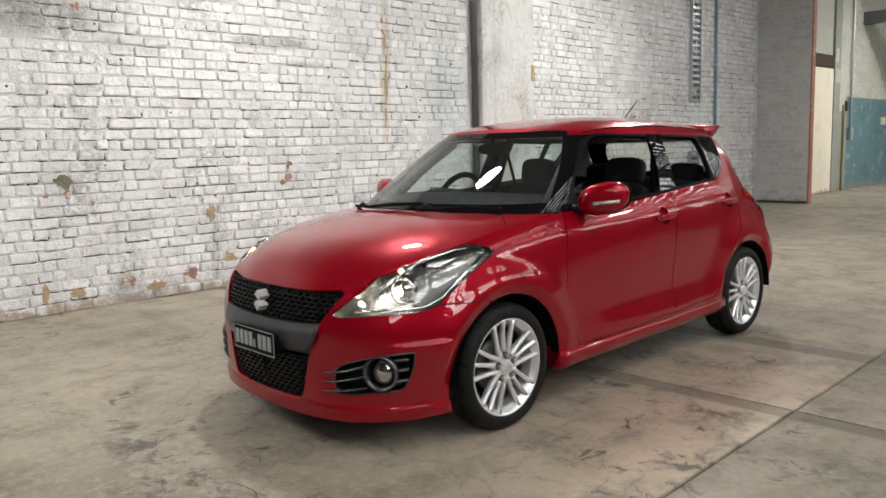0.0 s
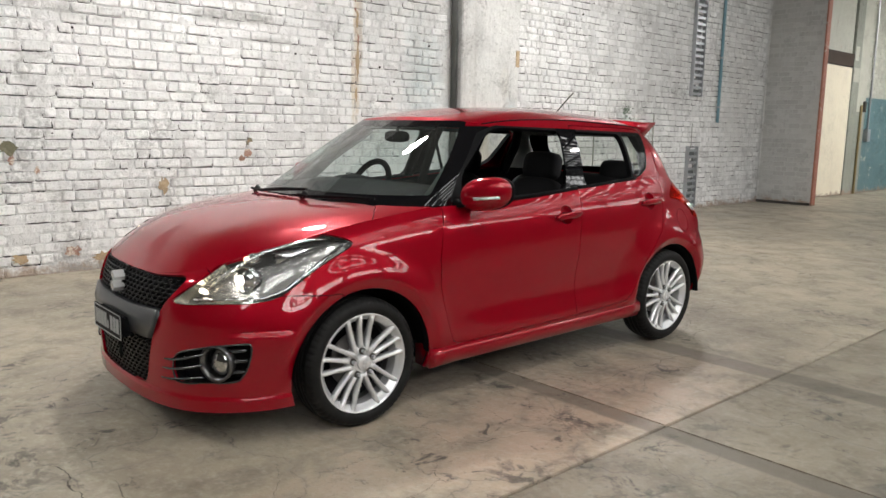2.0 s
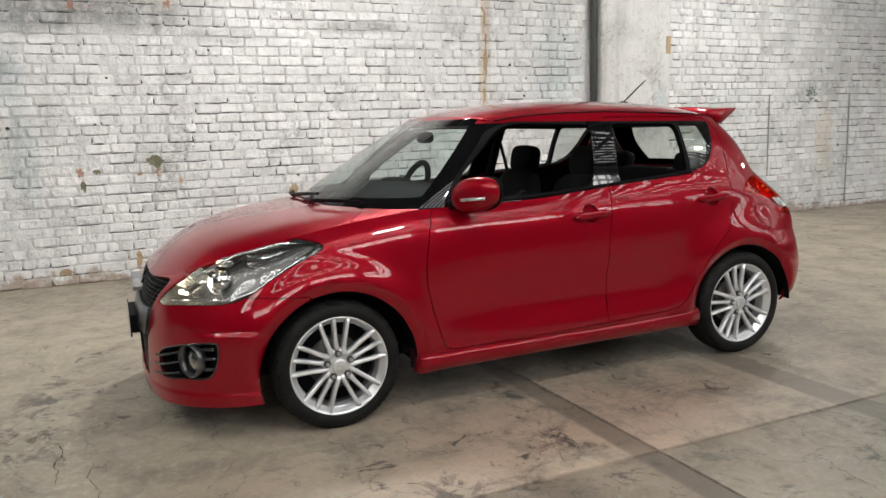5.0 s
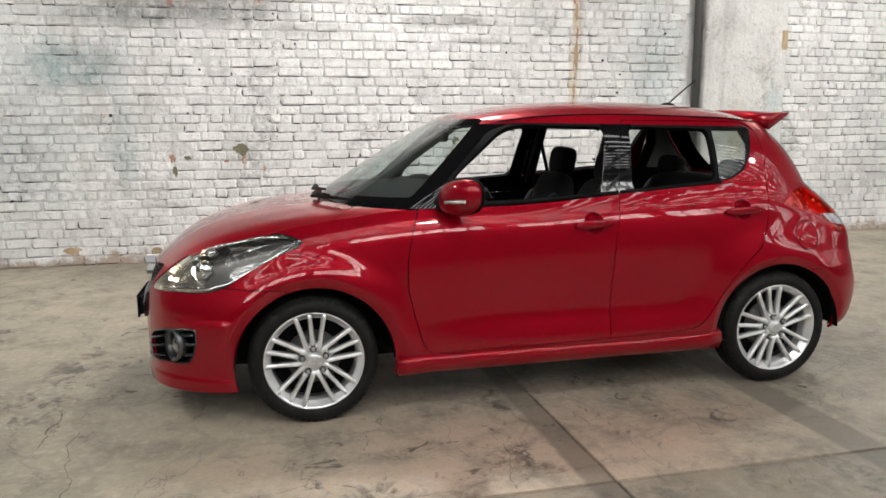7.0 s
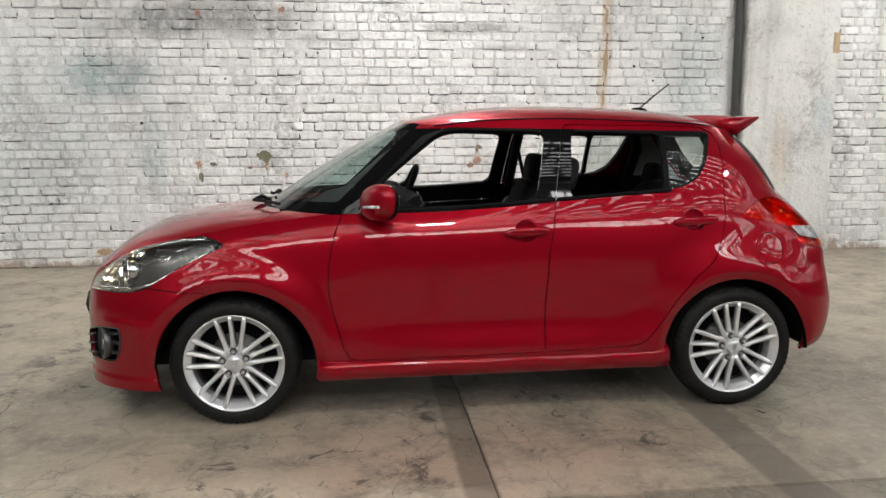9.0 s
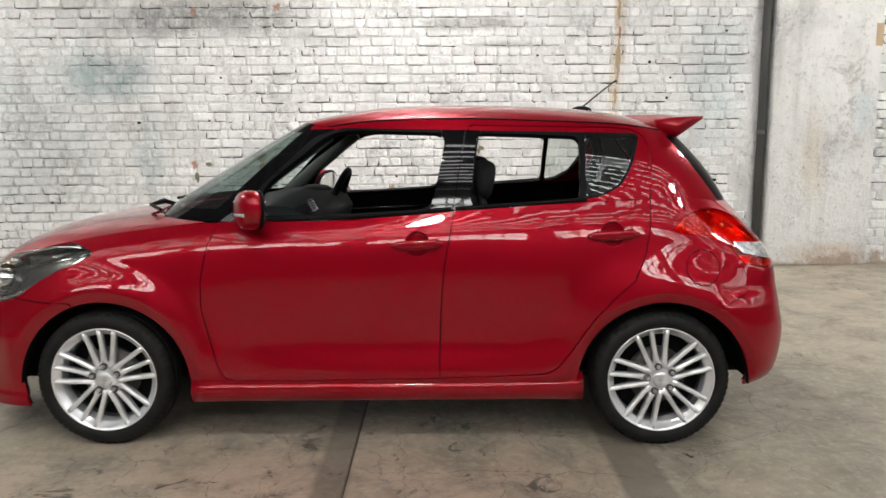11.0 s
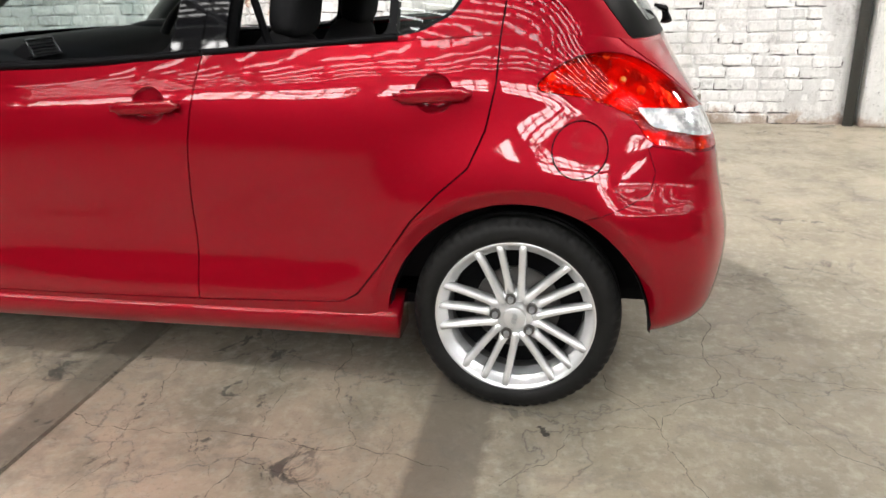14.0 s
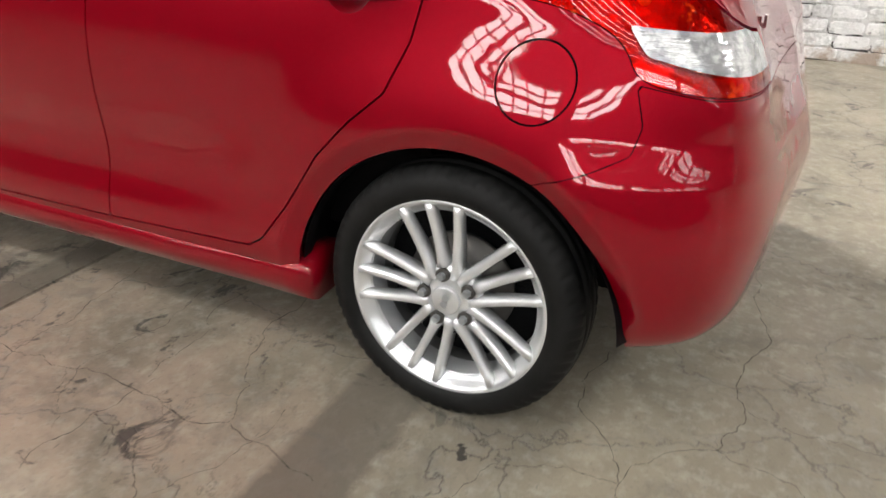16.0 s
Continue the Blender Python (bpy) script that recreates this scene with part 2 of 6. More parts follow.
    col = g.mix(g.math("MULTIPLY", marks, 0.88), col, (0.05, 0.046, 0.044))
    flecks = g.ramp(g.noise(g.add("VectorMath", [(0, p)], operation="MULTIPLY", i_1=(26, 60, 1)).outputs[0], 1.0, 4, 0.6), 0.66, 0.72)
    col = g.mix(g.math("MULTIPLY", flecks, 0.5), col, c(0.10, 0.096, 0.088))
    scuff = g.noise(g.add("VectorMath", [(0, warp)], operation="MULTIPLY", i_1=(4.0, 0.9, 1)).outputs[0], 1.3, 6, 0.7)
    col = g.mix(g.math("MULTIPLY", g.ramp(scuff, 0.55, 0.68), 0.45), col, c(0.13, 0.123, 0.112))
    col = g.mix(1.0, col, (1.01, 0.99, 0.965), "MULTIPLY")
    g.link(col, "Base Color")
    g.link(g.ramp(mid, 0.3, 0.75, (0.34,) * 3, (0.60,) * 3), "Roughness")
    h = g.math("SUBTRACT", g.math("ADD", g.math("MULTIPLY", fine, 0.7), g.math("MULTIPLY", grain, 0.25)), g.math("MULTIPLY", crack, 1.5))
    g.bump(h, 0.34, 0.006)
    return m


# West slabs brightened, east slabs dimmed: the light's falloff put into the colour
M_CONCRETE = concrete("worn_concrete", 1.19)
M_CONCRETE_DIMMED = concrete("worn_concrete_dimmed", 0.78, 0.2)
M_JOINT = mat("dark_joint", (0.06, 0.055, 0.05), 0.9)

# ---------- mesh helpers ----------
def mesh_ob(name, verts, faces, material, parent=None, smooth=False, label=""):
    me = bpy.data.meshes.new(name)
    me.from_pydata([tuple(v) for v in verts], [], [tuple(f) for f in faces])
    for m in (material if isinstance(material, (list, tuple)) else [material]):
        me.materials.append(m)
    if smooth:
        me.polygons.foreach_set("use_smooth", [True] * len(me.polygons))
    me.update()
    ob = new(name, me)
    if parent:
        ob.parent = parent
    if label:
        ob["label"] = label
    return ob


def part(name, bm, material, parent=None, label="", smooth=False):
    me = bpy.data.meshes.new(name)
    bmesh.ops.recalc_face_normals(bm, faces=bm.faces)
    bm.to_mesh(me)
    bm.free()
    me.materials.append(material)
    if smooth:
        me.polygons.foreach_set("use_smooth", [True] * len(me.polygons))
    ob = new(name, me)
    if parent:
        ob.parent = parent
    if label:
        ob["label"] = label
    return ob


def box_bm(x0, y0, z0, x1, y1, z1, bevel=0.0, bm=None):
    bm = bm or bmesh.new()
    r = bmesh.ops.create_cube(bm, size=1, matrix=Matrix.Translation(((x0 + x1) / 2, (y0 + y1) / 2, (z0 + z1) / 2)) @ Matrix.Diagonal((x1 - x0, y1 - y0, z1 - z0, 1)))
    if bevel:
        es = list({e for v in r["verts"] for e in v.link_edges})
        bmesh.ops.bevel(bm, geom=es, offset=bevel, segments=2, affect="EDGES")
    return bm


def cyl_bm(p, q, r, seg=16, r2=None, bm=None):
    bm = bm or bmesh.new()
    p, q = Vector(p), Vector(q)
    m = Matrix.Translation((p + q) / 2) @ (q - p).to_track_quat("Z", "Y").to_matrix().to_4x4()
    bmesh.ops.create_cone(bm, cap_ends=True, segments=seg, radius1=r, radius2=r if r2 is None else r2, depth=(q - p).length, matrix=m)
    return bm


# ---------- the room ----------
WALL_X, EAST_X, H = -6.84, 7.0, 7.0
SOUTH, NORTH = -6.0, 34.0
floor = tagged(part("floor", box_bm(WALL_X - 0.35, SOUTH, -0.30, EAST_X, NORTH, -0.012), M_JOINT), "worn grey-brown concrete warehouse floor with joints and cracks", "floor", kind="structure")
wall_west = tagged(part("wall_west", box_bm(WALL_X - 0.35, SOUTH, -0.012, WALL_X, NORTH, 4.55), M_MORTAR), "white-painted brick wall with dirty peeling paint", "wall", kind="structure")
# Added out of view: dark colour cuts bounce and the car roof's reflection
part("upper_wall", box_bm(WALL_X - 0.35, SOUTH, 4.55, WALL_X, NORTH, H), M_DIMWALL, wall_west, "unseen upper wall, darkened to dull reflections")
wall_south = tagged(part("wall_south", box_bm(WALL_X - 0.35, SOUTH - 0.3, -0.3, EAST_X + 0.3, SOUTH, H), M_DIMWALL), "plain unseen wall, coloured dark for a dim hall", "wall", kind="structure")
wall_north = tagged(part("wall_north", box_bm(WALL_X - 0.35, NORTH, -0.3, EAST_X + 0.3, NORTH + 0.3, H), M_DIMWALL), "plain unseen wall, coloured dark for a dim hall", "wall", kind="structure")
# east wall: solid below and above a long band of high windows
WIN0, WIN1 = 4.7, 6.2
_bm = box_bm(EAST_X, SOUTH, -0.3, EAST_X + 0.3, NORTH, WIN0)
box_bm(EAST_X, SOUTH, WIN1, EAST_X + 0.3, NORTH, H, bm=_bm)
wall_east = tagged(part("wall_east", _bm, M_DIMWALL), "unseen wall below high factory windows, coloured dark for a dim hall", "wall", kind="structure")
M_ROOF = mat("grey_corrugated_roof", (0.09, 0.09, 0.088), 0.7)
# ceiling with long skylight slots
_bm = bmesh.new()
SLOTS = tuple((1.7 + 0.52 * k, 1.86 + 0.52 * k) for k in range(10))
edges_x = [WALL_X - 0.35, *(x for slot in SLOTS for x in slot), EAST_X + 0.3]
for a, b in zip(edges_x[::2], edges_x[1::2]):
    box_bm(a, SOUTH, H, b, NORTH, H + 0.025, bm=_bm)
_r = random.Random(14)
for a, b in SLOTS:
    y = SOUTH
    while y < NORTH:
        w = _r.choice((0.07, 0.07, 0.10, 0.30))
        box_bm(a, y, H - 0.02, b, y + w, H + 0.03, bm=_bm)
        y += w + _r.choice((0.7, 0.9, 1.1))
ceiling = tagged(part("ceiling", _bm, M_ROOF), "dark grey corrugated roof with long skylight slots", "ceiling", kind="structure")
for yy in range(-3, 34, 6):
    area_lamp("window_light", pose(EAST_X + 0.28, yy, (WIN0 + WIN1) / 2, 0, 90, 0), WIN1 - WIN0, 5.9, WINDOW_W if yy < 14 else WINDOW_W * 0.5, (1, 0.985, 0.95))
    area_lamp("skylight_light", pose(4.2, yy, H + 0.05), 5.2, 5.9, SKY_W, (1, 0.985, 0.95))


def high_window(y0, y1):
    """A steel factory window: a frame with bars both ways."""
    w = tagged(part("window", box_bm(EAST_X + 0.04, y0, WIN0, EAST_X + 0.10, y1, WIN0 + 0.08), M_STEEL), "dark steel factory window high in the wall", "window", kind="structure")
    part("frame_bar", box_bm(EAST_X + 0.04, y0, WIN1 - 0.08, EAST_X + 0.10, y1, WIN1), M_STEEL, w)
    part("pier", box_bm(EAST_X + 0.03, y0, WIN0 + 0.08, EAST_X + 0.20, y0 + 0.55, WIN1 - 0.08), M_DIMWALL, w, "brick pier coloured dark for a dim hall")
    for k in range(8):
        y = y0 + 0.57 + (y1 - y0 - 0.6) * k / 7
        part("glazing_bar", box_bm(EAST_X + 0.05, y - 0.03, WIN0 + 0.08, EAST_X + 0.09, y + 0.03, WIN1 - 0.08), M_STEEL, w)
    for k in range(1, 4):
        z = WIN0 + (WIN1 - WIN0) * k / 4
        part("glazing_bar", box_bm(EAST_X + 0.045, y0 + 0.03, z - 0.03, EAST_X + 0.085, y1 - 0.03, z + 0.03), M_STEEL, w)
    return w


for k in range(10):
    high_window(SOUTH + 4 * k + 0.02, SOUTH + 4 * k + 3.98)


def truss(y):
    """A light steel roof truss across the hall."""
    t = tagged(part("roof_truss", box_bm(WALL_X, y - 0.05, 5.6, EAST_X, y + 0.05, 5.72), M_STEEL), "dark steel roof truss under the ceiling", "truss", "roof trusses", "structure")
    part("chord", box_bm(WALL_X, y - 0.05, H - 0.12, EAST_X, y + 0.05, H - 0.002), M_STEEL, t)
    n = 12
    for k in range(n):
        x0, x1 = (WALL_X + (EAST_X - WALL_X) * q / n for q in (k, k + 1))
        a, b = (5.7, H - 0.1) if k % 2 == 0 else (H - 0.1, 5.7)
        part("web", cyl_bm((x0, y, a), (x1, y, b), 0.035, 8), M_STEEL, t)
    return t


for y in (-4.2, 0.2, 8.6, 12.8, 17.0, 25.4):
    truss(y)


girder = tagged(part("lattice_girder", box_bm(5.75, SOUTH, 4.80, 5.85, NORTH, 4.90), M_STEEL), "dark steel lattice girder along the high windows", "girder", kind="structure")
part("chord", box_bm(5.75, SOUTH, 5.95, 5.85, NORTH, 6.05), M_STEEL, girder)
for k in range(32):
    y0 = SOUTH + 1.25 * k
    a, b = (4.88, 5.97) if k % 2 == 0 else (5.97, 4.88)
    part("web", cyl_bm((5.8, y0, a), (5.8, y0 + 1.25, b), 0.03, 8), M_STEEL, girder)


def high_bay(x, y, z, strength):
    """A round lamp on a rod."""
    lamp = tagged(part("high_bay_lamp", cyl_bm((x, y, z + 0.02), (x, y, z + 0.14), 0.235, 32, 0.12), M_STEEL), "round hanging high-bay lamp, lit", "lamp", "high-bay lamps")
    part("rod", cyl_bm((x, y, z + 0.14), (x, y, H), 0.012, 8), M_STEEL, lamp)
    glow = mat("lit_lamp_diffuser", (0.9, 0.9, 0.9), 0.4, Emission_Strength=strength)
    glow.node_tree.nodes["Principled BSDF"].inputs["Emission Color"].default_value = (1, 0.97, 0.92, 1)
    part("diffuser", cyl_bm((x, y, z), (x, y, z + 0.019), 0.214, 32), glow, lamp, "glowing diffuser")
    return lamp


for x, y, strength in LAMPS:
    high_bay(x, y, 4.2, strength)
# the added far-end fill, built like the other lamps
high_bay(*FAR_FILL_LAMP)

# pilaster, its downpipe and the brick piers
tagged(part("pilaster", box_bm(WALL_X, 7.80, 0, -6.70, 8.87, H, 0.012), M_PLASTER), "white-plastered pilaster with chipped edges", "pilaster", kind="structure")
pipe = tagged(part("downpipe", cyl_bm((-6.782, 7.735, 0.0), (-6.782, 7.735, H), 0.042, 16), mat("dark_weathered_pipe_paint", (0.07, 0.072, 0.07), 0.6), smooth=True), "dark grey round steel downpipe beside the pilaster", "downpipe")
for z in (1.35, 3.2):
    part("bracket", cyl_bm((-6.782, 7.735, z), (-6.782, 7.735, z + 0.04), 0.049, 16), M_STEEL, pipe)
pier_south = tagged(part("pier_south", box_bm(WALL_X, -1.75, 0, -5.55, -0.93, H, 0.01), M_MORTAR), "white-painted brick pier", "pier", kind="structure")
pier_north = tagged(part("pier_north", box_bm(WALL_X, 16.36, 0, -5.745, 16.50, H, 0.005), M_GREYWALL), "grey-painted brick pier with a red edge", "pier", kind="structure")
part("red_edge", box_bm(-5.745, 16.345, 0.0, -5.715, 16.51, H, 0.006), M_ORANGE, pier_north, "orange-red painted edge")
part("kerb", box_bm(WALL_X + 0.01, 16.31, 0.0, -5.75, 16.36, 0.05, 0.008), M_JOINT, pier_north)
# wall beyond the pier
wall_far = tagged(part("wall_far", box_bm(WALL_X, 16.50, 0, -6.60, NORTH, H), M_FAR), "pale brick wall above a teal-painted dado", "wall", kind="structure")
part("dado", box_bm(-6.60, 20.96, 0.0, -6.585, NORTH, 2.30, 0.004), M_TEAL, wall_far, "worn teal dado")
door = tagged(part("door_1", box_bm(-6.60, 18.45, 0.02, -6.55, 19.95, 2.93, 0.006), M_CREAM), "cream-painted sliding door panel", "door", kind="structure")
part("lintel", box_bm(-6.60, 18.40, 2.95, -6.54, 19.97, 3.24, 0.006), mat("dark_rusty_steel", (0.045, 0.030, 0.022), 0.8), door, "dark rusty steel lintel")
part("post", box_bm(-6.60, 19.98, 0.0, -6.54, 20.38, H), M_POST, door, "weathered grey-green post")
for z, ry in ((3.10, 0.10), (2.62, 0.16)):
    part("peeled_band", box_bm(-6.54, 20.02, z, -6.532, 20.02 + ry * 2, z + 0.32, 0.003), M_FAR, door, "patch of white plaster")
part("conduit_box", box_bm(-6.555, 20.78, 1.95, -6.50, 20.88, 2.20, 0.006), M_JOINT, door, "black junction box")
col_far = tagged(part("column", box_bm(-6.60, 20.40, 0.0, -6.555, 20.94, H, 0.012), M_FAR), "pale plastered column with a teal foot", "column", kind="structure")
part("teal_foot", box_bm(-6.556, 20.405, 0.0, -6.548, 20.935, 1.95, 0.003), M_POST, col_far, "worn olive and teal paint")
part("yellow_pipe", cyl_bm((-6.52, 20.62, 0.0), (-6.52, 20.62, 2.1), 0.028, 12), mat("ochre_painted_pipe", (0.26, 0.20, 0.09), 0.6), col_far)
box = tagged(part("switch_box", box_bm(-6.582, 21.05, 1.25, -6.48, 21.25, 1.55, 0.008), M_GALV), "small grey electric switch box on the wall", "switch box")
part("conduit", cyl_bm((-6.55, 21.22, 1.55), (-6.55, 21.22, 5.0), 0.022, 10), M_GALV, box)
tagged(part("socket_box", box_bm(-6.584, 23.7, 1.62, -6.53, 23.95, 1.82, 0.006), M_CREAM), "small cream plastic socket box on teal wall", "socket box")
tagged(part("steel_beam", box_bm(WALL_X + 0.24, 22.0, 4.15, EAST_X, 22.25, 4.45, 0.01), M_STEEL), "dark steel beam across the hall", "beam", kind="structure")
tagged(part("brace", cyl_bm((-6.50, 24.6, 2.2), (-6.42, 26.6, 0.0), 0.05, 10), mat("green_painted_steel", (0.10, 0.17, 0.12), 0.6)), "leaning green steel brace against the wall", "brace")


# cable tray, conduits
def cable_tray(z0, z1, y=13.62):
    t = tagged(part("cable_tray", box_bm(-6.815, y - 0.165, z0, -6.745, y - 0.15, z1), M_GALV), "galvanised ladder cable tray fixed upright on the wall", "cable tray", "cable trays")
    part("rail", box_bm(-6.815, y + 0.15, z0, -6.745, y + 0.165, z1), M_GALV, t)
    part("back", box_bm(-6.822, y - 0.15, z0, -6.818, y + 0.15, z1), M_STEEL, t)
    n = int((z1 - z0) / 0.11)
    for k in range(n):
        part("rung", box_bm(-6.80, y - 0.15, z0 + 0.02 + k * 0.11, -6.765, y + 0.15, z0 + 0.065 + k * 0.11), M_GALV, t)
    return t


cable_tray(2.03, 4.6)
cable_tray(0.03, 1.14)
bp = tagged(part("wall_pipe", cyl_bm((-6.79, 14.46, 1.58), (-6.79, 14.46, 5.0), 0.028, 12), M_BLUEPIPE, smooth=True), "blue-grey painted pipe on the wall", "pipe")
for z in (1.85, 2.75, 3.9):
    part("clip", cyl_bm((-6.79, 14.46, z), (-6.79, 14.46, z + 0.03), 0.036, 12), M_GALV, bp)
for y, z0, z1, r in ((12.38, 0.02, 1.68, 0.012), (10.75, 0.55, 1.68, 0.010), (13.62, 1.15, 1.55, 0.008)):
    tagged(part("conduit", cyl_bm((-6.81, y, z0), (-6.81, y, z1), r, 8), M_POST), "thin grey conduit on the brick wall", "conduit")
tagged(part("corner_pipe", cyl_bm((-6.80, 16.30, 0.1), (-6.80, 16.30, 5.0), 0.014, 8), M_PLASTER), "thin white pipe in the wall's corner", "pipe")

# hole in the wall near the south pier
# shallow dark block; its colour stands in for the shade inside
hole = tagged(part("wall_recess", box_bm(WALL_X - 0.002, -0.71, 0.735, WALL_X + 0.012, -0.43, 0.945), M_HOLE), "square dark hole in the brickwork", "hole", kind="structure")

# a small plant in the joint
rng = random.Random(5)
bm = bmesh.new()
for k in range(70):
    c = Vector((-6.80 + rng.uniform(0, 0.05), 11.54 + rng.gauss(0, 0.06), 1.72 + rng.gauss(0, 0.055)))
    a, b = Vector((rng.uniform(-1, 1), rng.uniform(-1, 1), rng.uniform(-1, 1))).normalized(), Vector((rng.uniform(-1, 1), rng.uniform(-1, 1), 0.4)).normalized()
    s = rng.uniform(0.012, 0.028)
    bm.faces.new([bm.verts.new(c + q) for q in (-a * s, b * s * 0.5, a * s, -b * s * 0.5)])
plant = tagged(part("wall_weed", cyl_bm((-6.84, 11.54, 1.66), (-6.78, 11.54, 1.74), 0.005, 6), M_POST), "small dark green weed growing from the wall", "plant")
tagged(part("leaves", bm, mat("dark_green_leaf", (0.05, 0.11, 0.05), 0.6), plant), kind="stuff")


# spots where the paint has come off
def peeled(y, z, ry, rz, material, seed):
    r = random.Random(seed)
    bm = bmesh.new()
    n = 18
    ring = [(y + math.cos(k * math.tau / n) * ry * r.uniform(0.45, 1.15), z + math.sin(k * math.tau / n) * rz * r.uniform(0.45, 1.15)) for k in range(n)]
    f = bm.faces.new([bm.verts.new((-6.8155, a, b)) for a, b in ring])
    ext = bmesh.ops.extrude_face_region(bm, geom=[f])
    bmesh.ops.translate(bm, verts=[e for e in ext["geom"] if isinstance(e, bmesh.types.BMVert)], vec=(0.004, 0, 0))
    return tagged(part("peeled_patch", bm, material), "ragged spot of bare brick where paint peeled", "peeled paint", "peeled spots", "structure")


M_BARE = whitewash("bare_brick", (0.36, 0.20, 0.15), (0.60, 0.52, 0.44), 0.52)
M_OLIVE = whitewash("bare_mossy_brick", (0.17, 0.16, 0.10), (0.34, 0.20, 0.12), 0.60)
M_TAN = whitewash("bare_tan_render", (0.45, 0.33, 0.20), (0.50, 0.42, 0.32), 0.62)
for n, (y, z, ry, rz, mt) in enumerate((
    (2.58, 1.14, .085, .07, M_OLIVE), (2.60, 1.03, .03, .06, M_BARE), (1.90, 1.06, .035, .06, M_BARE), (1.92, .93, .03, .06, M_OLIVE), (2.05, 1.06, .04, .03, M_OLIVE),
    (2.42, 1.02, .03, .02, M_BARE), (2.80, .94, .025, .04, M_BARE), (3.93, .77, .06, .10, M_TAN), (4.86, 1.20, .06, .05, M_OLIVE), (4.84, 1.08, .06, .06, M_BARE), (4.77, 1.02, .04, .04, M_BARE),
    (2.80, 2.63, .04, .06, M_BARE), (1.96, 2.59, .04, .05, M_BARE), (6.25, 2.62, .022, .12, M_TAN), (6.22, 2.75, .016, .10, M_BARE), (6.25, 2.12, .026, .20, M_TAN), (6.23, 1.75, .02, .10, M_TAN), (6.26, 2.38, .015, .08, M_BARE),
    (2.62, .16, .08, .05, M_TAN), (3.05, .20, .09, .06, M_BARE), (3.32, .12, .10, .05, M_TAN), (3.68, .20, .08, .07, M_BARE), (4.1, .28, .07, .10, M_TAN), (2.35, .20, .03, .12, M_TAN), (1.7, .12, .07, .04, M_TAN), (0.9, .15, .09, .05, M_TAN))):
    peeled(y, z, ry, rz, mt, n)
tagged(part("chipped_plaster", box_bm(-6.702, 8.80, 2.22, -6.694, 8.872, 2.44, 0.002), M_TAN), "tan chip in the pilaster's corner", "chip", kind="structure")
bm = bmesh.new()
rng = random.Random(11)
for k in range(70):
    y, z = rng.uniform(-0.8, 15.5), rng.uniform(0.4, 3.4)
    if 7.6 < y < 8.9:
        continue
    r = rng.uniform(0.007, 0.02)
    # solid dark stub; its colour stands in for the hole's shade
    cyl_bm((-6.83, y, z), (-6.8135, y, z), r, 7, r * 0.8, bm)
tagged(part("plug_holes", bm, M_HOLE), "small dark plug holes in the wall", "holes", kind="stuff")

# floor slabs between the joints
XS = [WALL_X, -1.215, 4.3, EAST_X]
YS = [SOUTH, -1.49, 4.06, 9.61, 15.15, 20.7, 26.2, NORTH]


def slab(x0, x1, y0, y1, material):
    g0 = 0.0035
    part("slab", box_bm(x0 + (g0 * 1.8 if x0 > WALL_X else 0), y0 + g0 * (y0 > SOUTH), -0.10, x1 - g0 * 1.8, y1 - g0, 0.0, 0.004), material, floor)


M_CRACK = mat("dark_floor_crack", (0.07, 0.064, 0.055), 0.95)


def crack(seed, wide, *path):
    """A ragged crack in the concrete along a rough line."""
    r = random.Random(seed)
    pts = [Vector((x, y, 0)) for x, y in path]
    rough = 0.16
    for k in range(4):
        out = [pts[0]]
        for a, b in zip(pts, pts[1:]):
            d = b - a
            out += [(a + b) / 2 + Vector((-d.y, d.x, 0)) * r.uniform(-rough, rough), b]
        pts, rough = out, rough * 0.95
    bm = bmesh.new()
    last = None
    for i, q in enumerate(pts):
        d = (pts[min(i + 1, len(pts) - 1)] - pts[max(i - 1, 0)]).normalized()
        w = 0.5 * wide * r.uniform(0.15, 1.0) * (1.8 if r.random() < 0.06 else 1.0)
        n = Vector((-d.y, d.x, 0)) * w
        pair_ = [bm.verts.new(q + n + Vector((0, 0, 0.0012))), bm.verts.new(q - n + Vector((0, 0, 0.0012)))]
        if last:
            bm.faces.new((last[0], last[1], pair_[1], pair_[0]))
        last = pair_
    return part("crack", bm, M_CRACK, floor)


crack(1, 0.0030, (-1.86, 4.08), (-1.80, 4.28), (-1.81, 4.46), (-1.82, 4.69), (-1.82, 4.97), (-1.77, 5.16), (-1.75, 5.25))
crack(2, 0.0026, (-1.82, 4.69), (-1.71, 4.67), (-1.60, 4.66), (-1.51, 4.68))
crack(3, 0.0028, (-1.71, 4.67), (-1.70, 4.74), (-1.64, 4.87), (-1.60, 4.91), (-1.40, 5.02))
crack(4, 0.0022, (-1.82, 4.97), (-1.88, 4.95), (-2.01, 4.87), (-2.18, 4.80), (-2.5, 4.75))
crack(5, 0.0016, (-1.81, 4.47), (-1.73, 4.52), (-1.63, 4.63))
crack(6, 0.0018, (-1.87, 4.68), (-2.02, 4.67), (-2.35, 4.62))
crack(7, 0.0016, (-1.58, 4.98), (-1.77, 5.05), (-1.92, 5.06))
crack(8, 0.0028, (-3.3, 6.03), (-2.93, 6.01), (-2.57, 6.01), (-2.40, 6.03), (-2.22, 5.99), (-2.02, 5.82), (-2.19, 5.72), (-2.5, 5.68))
crack(9, 0.0024, (-2.22, 5.99), (-2.18, 6.15), (-2.08, 6.21), (-1.9, 6.38), (-1.75, 6.7))
crack(10, 0.0024, (-2.02, 5.82), (-1.93, 5.83), (-1.84, 5.87), (-1.6, 5.95))
